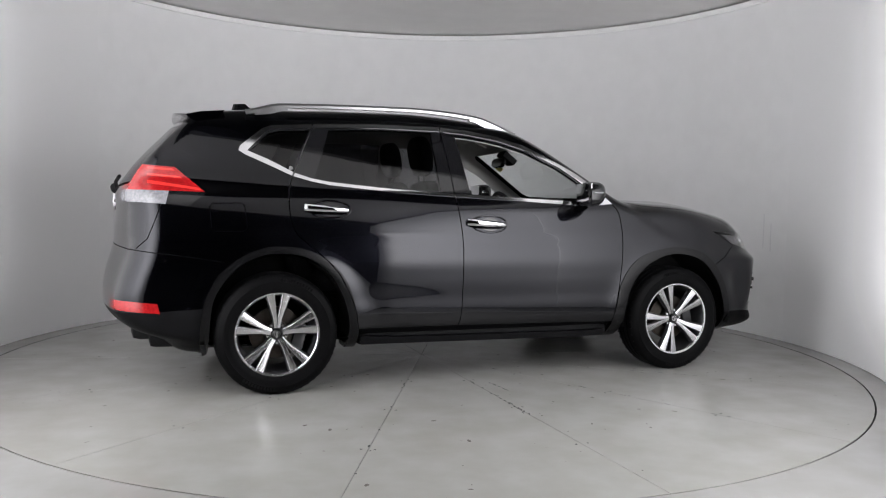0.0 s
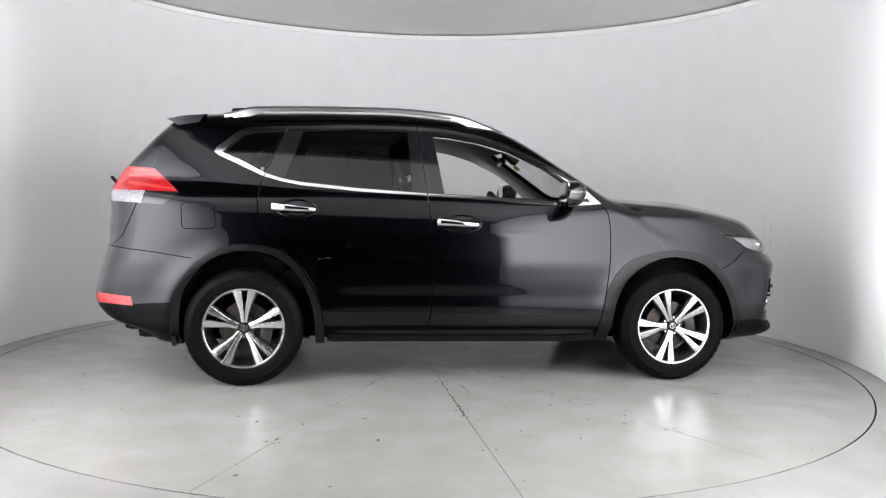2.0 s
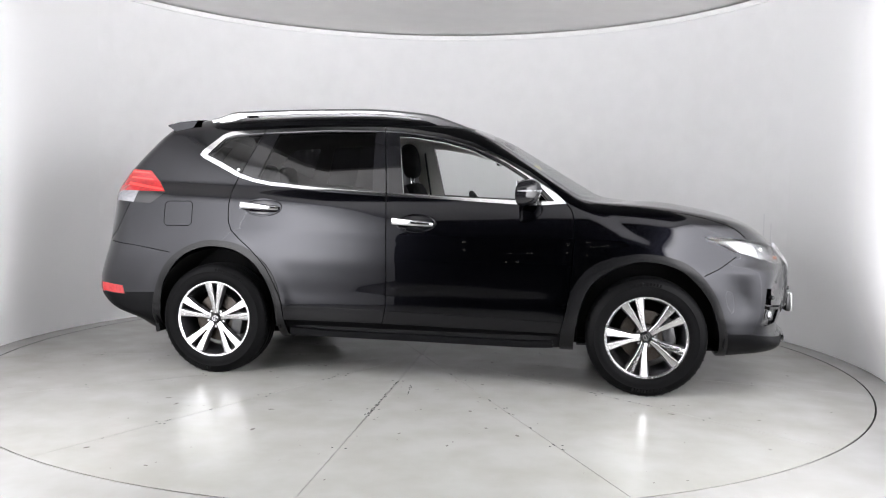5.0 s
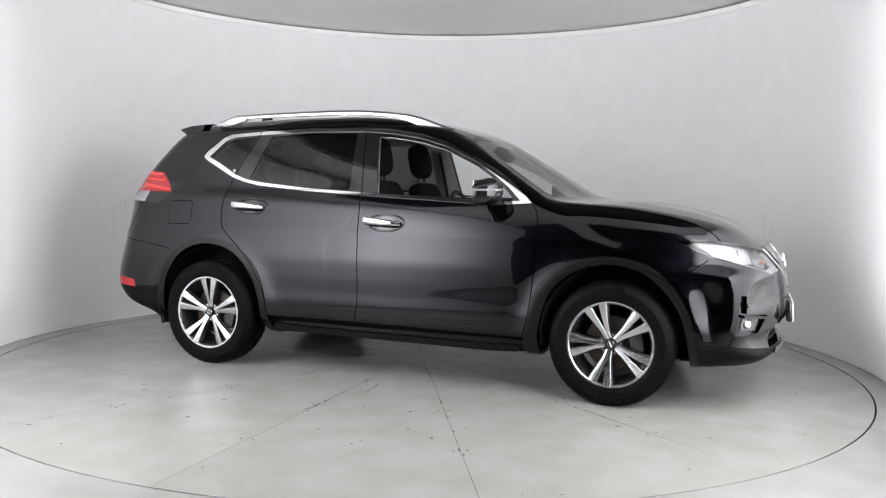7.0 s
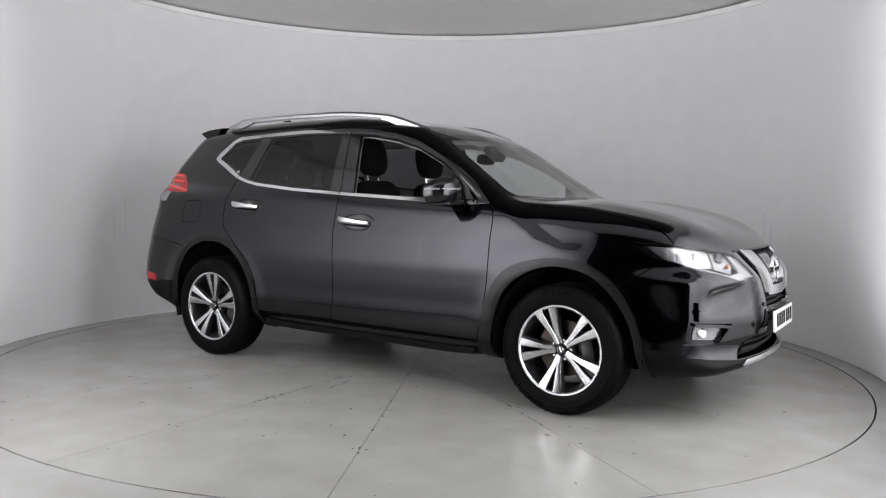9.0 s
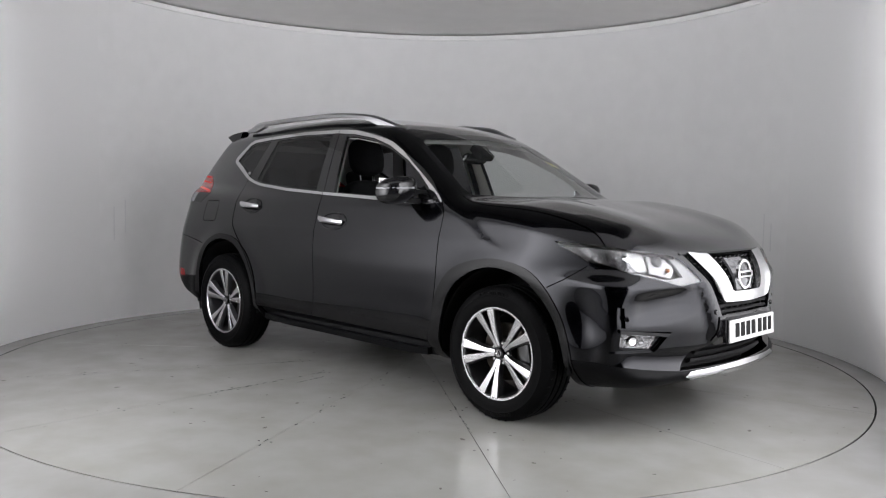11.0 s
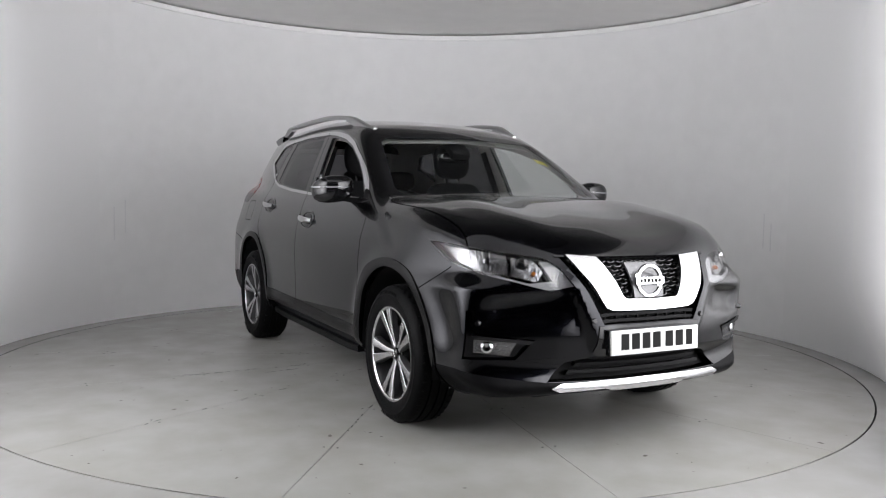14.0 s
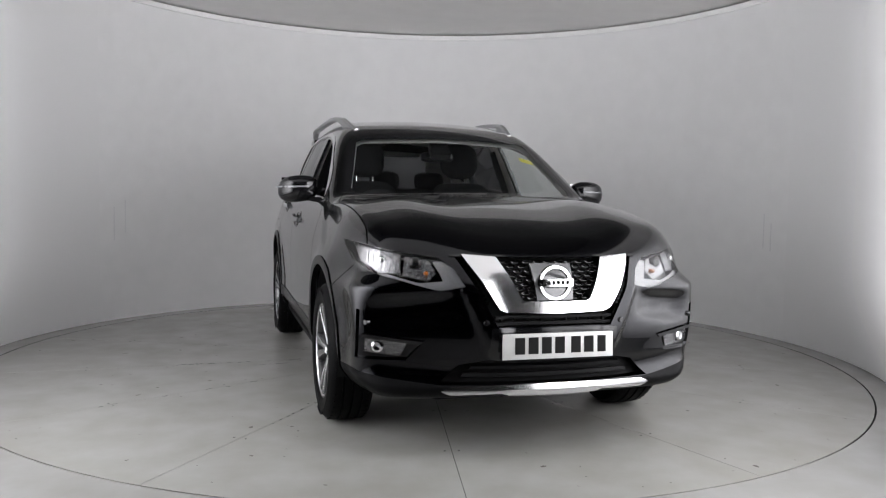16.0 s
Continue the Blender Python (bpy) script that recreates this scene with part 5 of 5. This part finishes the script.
for z in (0.612, 0.640):
    front_piece("grille_slat", [(-0.275, z + 0.007), (0.275, z + 0.007), (0.275, z - 0.007), (-0.275, z - 0.007)], -0.012, 0.02, MATT_BLACK)
for i in range(9):
    y = -0.24 + i * 0.06
    front_piece("grille_rib", [(y - 0.003, 0.65), (y + 0.003, 0.65), (y + 0.003, 0.60), (y - 0.003, 0.60)], -0.02, 0.015, MATT_BLACK)
# emblem on its dark panel
front_piece("emblem_panel", [(-0.098, 0.872), (0.098, 0.872), (0.086, 0.712), (-0.086, 0.712)], -0.006, 0.012, material("smoked_panel", (0.09, 0.09, 0.095), rough=0.22, coat=0.5, grain=0.15, grain_size=40), label="smooth grey emblem panel")
EMBLEM_X = float(skin_at([(5, 0, 0.79)], (-1, 0, 0))[0][0])
bm = bmesh.new()
for k, (a0, a1) in enumerate(((14, 166), (194, 346))):
    pts = [(0.0, 0.070 * math.cos(radians(a0 + (a1 - a0) * i / 20)), 0.070 * math.sin(radians(a0 + (a1 - a0) * i / 20))) for i in range(21)]
    sweep(bm, pts, [(-0.010, -0.006), (0.010, -0.006), (0.006, 0.006), (-0.006, 0.006)], up=Vector((1, 0, 0)))
box(bm, 0.012, 0.168, 0.034, Matrix.Translation((0.004, 0, 0)), 0.003)
emblem = part("grille_emblem", bm, CHROME, CAR, "plain chrome ring crossed by a bar", at=pose(EMBLEM_X + 0.008, 0, 0.787, ry=-5))
bm = bmesh.new()
for i in range(6):
    box(bm, 0.002, 0.014, 0.017, Matrix.Translation((0.0105, -0.055 + i * 0.022, 0)))
part("emblem_marks", bm, INK, emblem, "dark marks on the bar")
# number plate: registration shown as plain bars
plate_at = pose(3.660, 0, 0.519, ry=-3)
bm = bmesh.new()
box(bm, 0.010, 0.520, 0.111, bevel=0.003)
plate = part("number_plate", bm, PLATE_WHITE, CAR, "white number plate with dark bars", at=plate_at)
for y, w in ((-0.182, 0.046), (-0.120, 0.046), (-0.058, 0.046), (0.004, 0.046), (0.080, 0.046), (0.142, 0.046), (0.204, 0.040)):
    bm = bmesh.new()
    box(bm, 0.002, w, 0.072, bevel=0.0006, segments=1)
    part("plate_bar", bm, INK, plate, at=pose(0.0058, y, 0.003))
bm = bmesh.new()
box(bm, 0.03, 0.525, 0.116, Matrix.Translation((-0.020, 0, 0)), 0.006)
part("plate_holder", bm, GLOSS_BLACK, plate, "black plate holder")
front_piece("plate_panel", [(-0.295, 0.592), (0.295, 0.592), (0.30, 0.47), (0.27, 0.450), (-0.27, 0.450), (-0.30, 0.47)], 0.006, 0.012, GLOSS_BLACK, label="gloss black panel behind the plate")
# lower opening: slats, splitter, bright skid strip
for z in (0.435, 0.408, 0.380):
    front_piece("air_slat", [(-0.42 + (z - 0.36) * 1.2, z + 0.006), (0.42 - (z - 0.36) * 1.2, z + 0.006), (0.43 - (z - 0.36) * 1.2, z - 0.006), (-0.43 + (z - 0.36) * 1.2, z - 0.006)], -0.012, 0.025, MATT_BLACK)
STRIP = [(-0.50, 0.317), (-0.45, 0.331), (0.0, 0.338), (0.45, 0.331), (0.50, 0.317), (0.46, 0.306), (0.24, 0.312), (0.20, 0.304), (-0.20, 0.304), (-0.24, 0.312), (-0.46, 0.306)]
front_piece("skid_strip", STRIP, 0.016, 0.03, SOFT_CHROME, label="bright silver skid strip")
# parking sensors and fog lamps
for s in (-1, 1):
    bm = bmesh.new()
    p = skin_at([(5, s * 0.318, 0.618)], (-1, 0, 0))[0]
    lathe(bm, [(0.001, 0.016), (0.010, 0.016), (0.012, 0.013), (0.014, 0.0)], 18, "x")
    part("parking_sensor", bm, GLOSS_BLACK, CAR, "round parking sensor", at=Matrix.Translation(Vector(p) - Vector((0.008, 0, 0))) @ Matrix.Rotation(s * 0.18, 4, "Z"))
    p = skin_at([(5, s * 0.80, 0.605)], (-1, 0, 0))[0]
    bm = bmesh.new()
    lathe(bm, [(0.001, 0.014), (0.010, 0.014), (0.012, 0.011), (0.014, -0.03)], 18, "x")
    part("parking_sensor", bm, GLOSS_BLACK, CAR, "round parking sensor", at=Matrix.Translation(Vector(p)) @ Matrix.Rotation(s * 0.9, 4, "Z"))
    # fog lamp in its pocket
    FOG = [(0.815, 0.530), (0.640, 0.512), (0.665, 0.455), (0.812, 0.470)]
    loop = [(s * y, z) for y, z in FOG]
    lamp = part("fog_lamp", conform(loop, FRONT, -0.016, 0.012, 0.02, 1.0), LAMP_SILVER, CAR, "bright fog lamp reflector")
    part("fog_lens", conform(loop, FRONT, -0.008, 0.0, 0.03, 1.0), LENS, lamp, "clear fog lamp lens")
    p = skin_at([(5, s * 0.755, 0.498)], (-1, 0, 0))[0]
    bm = bmesh.new()
    lathe(bm, [(0.001, 0.004), (0.018, 0.006), (0.027, 0.0), (0.028, -0.01)], 20, "x")
    part("fog_bulb", bm, CHROME, lamp, "round fog lamp bulb", at=Matrix.Translation(Vector(p) - Vector((0.010, 0, 0))) @ Matrix.Rotation(s * 0.5, 4, "Z"))
    brow = [(s * y, z) for y, z in ((0.822, 0.552), (0.570, 0.527), (0.588, 0.512), (0.640, 0.520), (0.822, 0.536))]
    front_piece("fog_brow", brow, 0.006, 0.03, GLOSS_BLACK, label="gloss black fog lamp brow")

# headlamps: bright lower blade, reflector bowls, projector, amber bulb
for s in (-1, 1):
    view, lens = corner_view(s), PANELS["headlamp", s]
    flat = lambda x, y, z: (Vector((x, s * y, z)).dot(view[0]), z)
    blade = [flat(3.567, 0.395, 0.772), flat(3.524, 0.450, 0.850), flat(3.490, 0.49, 0.880), flat(3.470, 0.52, 0.878), flat(3.500, 0.50, 0.835), flat(3.525, 0.485, 0.795), flat(3.500, 0.590, 0.785), flat(3.440, 0.740, 0.822), flat(3.425, 0.785, 0.820), flat(3.485, 0.67, 0.790), flat(3.545, 0.51, 0.748)]
    part("daylight_blade", conform(blade, view, -0.012, 0.012, 0.02, 1.0), WHITE_LENS, lens, "clear daylight running blade")
    bowl = [flat(3.16, 0.842, 0.930), flat(3.33, 0.775, 0.926), flat(3.41, 0.66, 0.908), flat(3.43, 0.66, 0.828), flat(3.40, 0.76, 0.826), flat(3.29, 0.85, 0.862)]
    part("headlamp_reflector", conform(bowl, view, -0.020, 0.012, 0.015, 1.0), LAMP_SILVER, lens, "bright faceted headlamp reflector")
    bowl = [flat(3.425, 0.645, 0.903), flat(3.465, 0.545, 0.888), flat(3.50, 0.515, 0.835), flat(3.51, 0.555, 0.795), flat(3.455, 0.66, 0.822)]
    part("headlamp_reflector", conform(bowl, view, -0.022, 0.012, 0.015, 1.0), LAMP_SILVER, lens, "bright headlamp reflector bowl")
    for x, y, z, r, m, nm in ((3.445, 0.60, 0.862, 0.030, GLOSS_BLACK, "headlamp_projector"), (3.37, 0.735, 0.875, 0.018, CHROME, "headlamp_bulb"), (3.492, 0.565, 0.822, 0.011, AMBER, "indicator_bulb")):
        p = skin_at([Vector((x, s * y, z)) + view[2] * 3], -view[2])[0]
        bm = bmesh.new()
        lathe(bm, [(0.001, 0.012), (r * 0.6, 0.010), (r * 0.9, 0.003), (r, -0.004), (r, -0.02)], 24, "x")
        part(nm, bm, m, lens, {"headlamp_projector": "dark projector lens", "headlamp_bulb": "bright lamp bulb cover", "indicator_bulb": "amber indicator bulb"}[nm], at=Matrix.Translation(Vector(p) - view[2] * 0.018) @ Matrix.Rotation(s * radians(30), 4, "Z"))
    for i in range(2, 6):
        a = [flat(3.215 + 0.034 * i, 0.83 - 0.018 * i, 0.922), flat(3.219 + 0.034 * i, 0.828 - 0.018 * i, 0.922), flat(3.245 + 0.034 * i, 0.835 - 0.018 * i, 0.862), flat(3.241 + 0.034 * i, 0.837 - 0.018 * i, 0.862)]
        part("reflector_rib", conform(a, view, -0.016, 0.004, 0.03, 1.0), CHROME, lens)

# windscreen wipers and cowl
bm = bmesh.new()
rows = []
for i in range(21):
    y = -0.68 + 1.36 * i / 20
    rows.append([bm.verts.new(tuple(v)) for v in ((2.55 - 0.42 * y * y, y, 1.128), (2.44 - 0.36 * y * y, y, 1.142))])
for p, q in zip(rows, rows[1:]):
    bm.faces.new((p[0], q[0], q[1], p[1]))
part("cowl", bm, MATT_BLACK, CAR, "black plastic cowl below the windscreen")
for y0, y1 in ((0.55, -0.10), (0.02, -0.58)):
    pts = []
    for i in range(9):
        y = y0 + (y1 - y0) * i / 8
        z = 1.139 + 0.007 * i / 8
        pts.append((1.682 + (1.553 - z + 0.18 * (0.44 - y * y)) / 0.596, y, z + 0.006))
    bm = bmesh.new()
    sweep(bm, pts, [(-0.004, -0.004), (0.004, -0.004), (0.003, 0.004), (-0.003, 0.004)])
    part("wiper", bm, MATT_BLACK, CAR, "black windscreen wiper")


# ---- inside the car ----
def cushion(bm, sx, sy, sz, at, bulge=0.012, power=5.0):
    src = oval_body(sx / 2, sy / 2, sz / 2, 28, 16, power)
    vs = {}
    for v in src.verts:
        vs[v] = bm.verts.new(at @ v.co)
    for f in src.faces:
        bm.faces.new([vs[v] for v in f.verts])
    src.free()


def front_seat(y):
    seat = new("front_seat")
    seat.parent = CAR
    seat.matrix_basis = Matrix.Translation((TURN_X, TURN_Y, 0)) @ pose(1.27, y, 0)
    tagged(seat, "dark fabric front seat with headrest")
    bm = bmesh.new()
    cushion(bm, 0.52, 0.50, 0.16, pose(0.18, 0, 0.62, ry=-6))
    for k in (-1, 1):
        cushion(bm, 0.46, 0.10, 0.17, pose(0.18, k * 0.22, 0.66, ry=-6))
    part("seat", bm, FABRIC, seat)
    bm = bmesh.new()
    cushion(bm, 0.13, 0.47, 0.68, pose(-0.135, 0, 0.93, ry=-17))
    for k in (-1, 1):
        cushion(bm, 0.16, 0.09, 0.50, pose(-0.09, k * 0.21, 0.88, ry=-17))
    part("backrest", bm, FABRIC, seat)
    bm = bmesh.new()
    cushion(bm, 0.125, 0.285, 0.265, pose(-0.255, 0, 1.425, ry=-10), power=2.9)
    rest = part("headrest", bm, FABRIC, seat)
    for k in (-1, 1):
        bm = bmesh.new()
        sweep(bm, [(-0.232, k * 0.06, 1.22), (-0.252, k * 0.06, 1.34)], circle_section(0.007, 8))
        part("headrest_post", bm, CHROME, rest, "bright headrest post")


front_seat(-0.36)
front_seat(0.36)
bench = new("rear_bench")
bench.parent = CAR
bench.matrix_basis = Matrix.Translation((TURN_X, TURN_Y, 0))
tagged(bench, "dark fabric rear bench")
bm = bmesh.new()
cushion(bm, 0.52, 1.30, 0.18, pose(0.42, 0, 0.62, ry=-5))
part("seat", bm, FABRIC, bench)
bm = bmesh.new()
cushion(bm, 0.16, 1.28, 0.66, pose(0.12, 0, 0.90, ry=-18))
part("backrest", bm, FABRIC, bench)
for y in (-0.40, 0.0, 0.40):
    bm = bmesh.new()
    cushion(bm, 0.09, 0.26, 0.16, pose(0.02, y, 1.29, ry=-10), power=3.4)
    part("headrest", bm, FABRIC, bench)
# dashboard, binnacle and steering wheel on the car's right
bm = bmesh.new()
rows = []
for i in range(29):
    y = -0.74 + 1.48 * i / 28
    hump = 0.045 * math.exp(-((y + 0.36) / 0.17) ** 2)
    rows.append([bm.verts.new(v) for v in ((2.34 - 0.30 * y * y, y, 1.095), (2.06, y, 1.115 + hump * 0.4), (1.84, y, 1.100 + hump), (1.78, y, 1.05 + hump * 0.6), (1.84, y, 0.90), (1.90, y, 0.66))])
for p, q in zip(rows, rows[1:]):
    for i in range(5):
        bm.faces.new((p[i], q[i], q[i + 1], p[i + 1]))
dash = part("dashboard", bm, DOOR_CARD, CAR, "dark soft plastic dashboard")
bm = bmesh.new()
box(bm, 0.02, 0.21, 0.13, bevel=0.006)
part("centre_screen", bm, GLOSS_BLACK, dash, "dark centre display", at=pose(1.79, 0, 1.06, ry=-8))
wheel_at = pose(1.66, -0.37, 1.02, ry=-24)
bm = bmesh.new()
ring = [(0.0, 0.185 * math.cos(2 * math.pi * i / 40), 0.185 * math.sin(2 * math.pi * i / 40)) for i in range(40)]
rings = []
for i, p in enumerate(ring):
    a = 2 * math.pi * i / 40
    rings.append([bm.verts.new((0.015 * math.sin(b), (0.185 + 0.015 * math.cos(b)) * math.cos(a), (0.185 + 0.015 * math.cos(b)) * math.sin(a))) for b in [2 * math.pi * k / 8 for k in range(8)]])
for i in range(40):
    p, q = rings[i], rings[(i + 1) % 40]
    for k in range(8):
        bm.faces.new((p[k], p[(k + 1) % 8], q[(k + 1) % 8], q[k]))
bmesh.ops.recalc_face_normals(bm, faces=bm.faces)
steer = part("steering_wheel", bm, DOOR_CARD, CAR, "dark leather steering wheel", at=wheel_at)
bm = bmesh.new()
cushion(bm, 0.06, 0.17, 0.13, pose(0.02, 0, -0.005), power=3)
for a in (0, 180, 270):
    box(bm, 0.02, 0.10, 0.04, Matrix.Rotation(radians(a), 4, "X") @ Matrix.Translation((0.015, 0.125, 0)), 0.006)
part("wheel_boss", bm, DOOR_CARD, steer, "dark steering wheel boss")
bm = bmesh.new()
sweep(bm, [(0.03, 0, 0), (0.25, 0, -0.03)], circle_section(0.05, 12))
part("steering_column", bm, DOOR_CARD, steer)
# inner mirror and its sensor box at the screen's top, sticker on the passenger's side
bm = oval_body(0.018, 0.115, 0.036, 20, 10, 3.2)
mirror = part("inner_mirror", bm, GLOSS_BLACK, CAR, "black interior mirror", at=pose(1.735, -0.02, 1.415, ry=8))
bm = bmesh.new()
box(bm, 0.12, 0.13, 0.05, Matrix.Translation((0.06, 0.0, 0.045)) @ Matrix.Rotation(radians(31), 4, "Y"), 0.012)
part("sensor_box", bm, MATT_BLACK, mirror, "black sensor box")
for y in (-0.33, 0.33):
    bm = bmesh.new()
    box(bm, 0.10, 0.36, 0.016, bevel=0.005)
    part("sun_visor", bm, LINING, CAR, "grey sun visor", at=pose(1.66, y, 1.553, ry=24))
part("permit_sticker", conform([(0.470, 1.425), (0.555, 1.405), (0.560, 1.375), (0.475, 1.396)], FRONT, -0.006, 0.001, 0.03, 1.0), YELLOW, CAR, "small yellow sticker inside the windscreen")
# grab handles and belts by the centre pillars
for s in (-1, 1):
    bm = bmesh.new()
    sweep(bm, [(1.08, s * 0.60, 1.50), (1.10, s * 0.68, 1.28), (1.12, s * 0.76, 1.05), (1.12, s * 0.78, 0.70)], [(-0.003, -0.024), (0.003, -0.024), (0.003, 0.024), (-0.003, 0.024)], up=Vector((0, 1, 0)))
    part("seat_belt", bm, FABRIC, CAR, "dark seat belt")
# load cover and luggage floor
bm = bmesh.new()
box(bm, 0.75, 1.36, 0.03, Matrix.Translation((-0.38, 0, 1.05)), 0.008)
part("load_cover", bm, DOOR_CARD, CAR, "dark load cover")


def motions():
    """The turntable turns at a steady rate and carries the car."""
    rows = [(t, pose(0, 0, 0, 0, 0, 18.25 - 5.825 * t)) for t in range(17)]
    walk(TURNTABLE, rows)
    walk(CAR, rows)


motions()
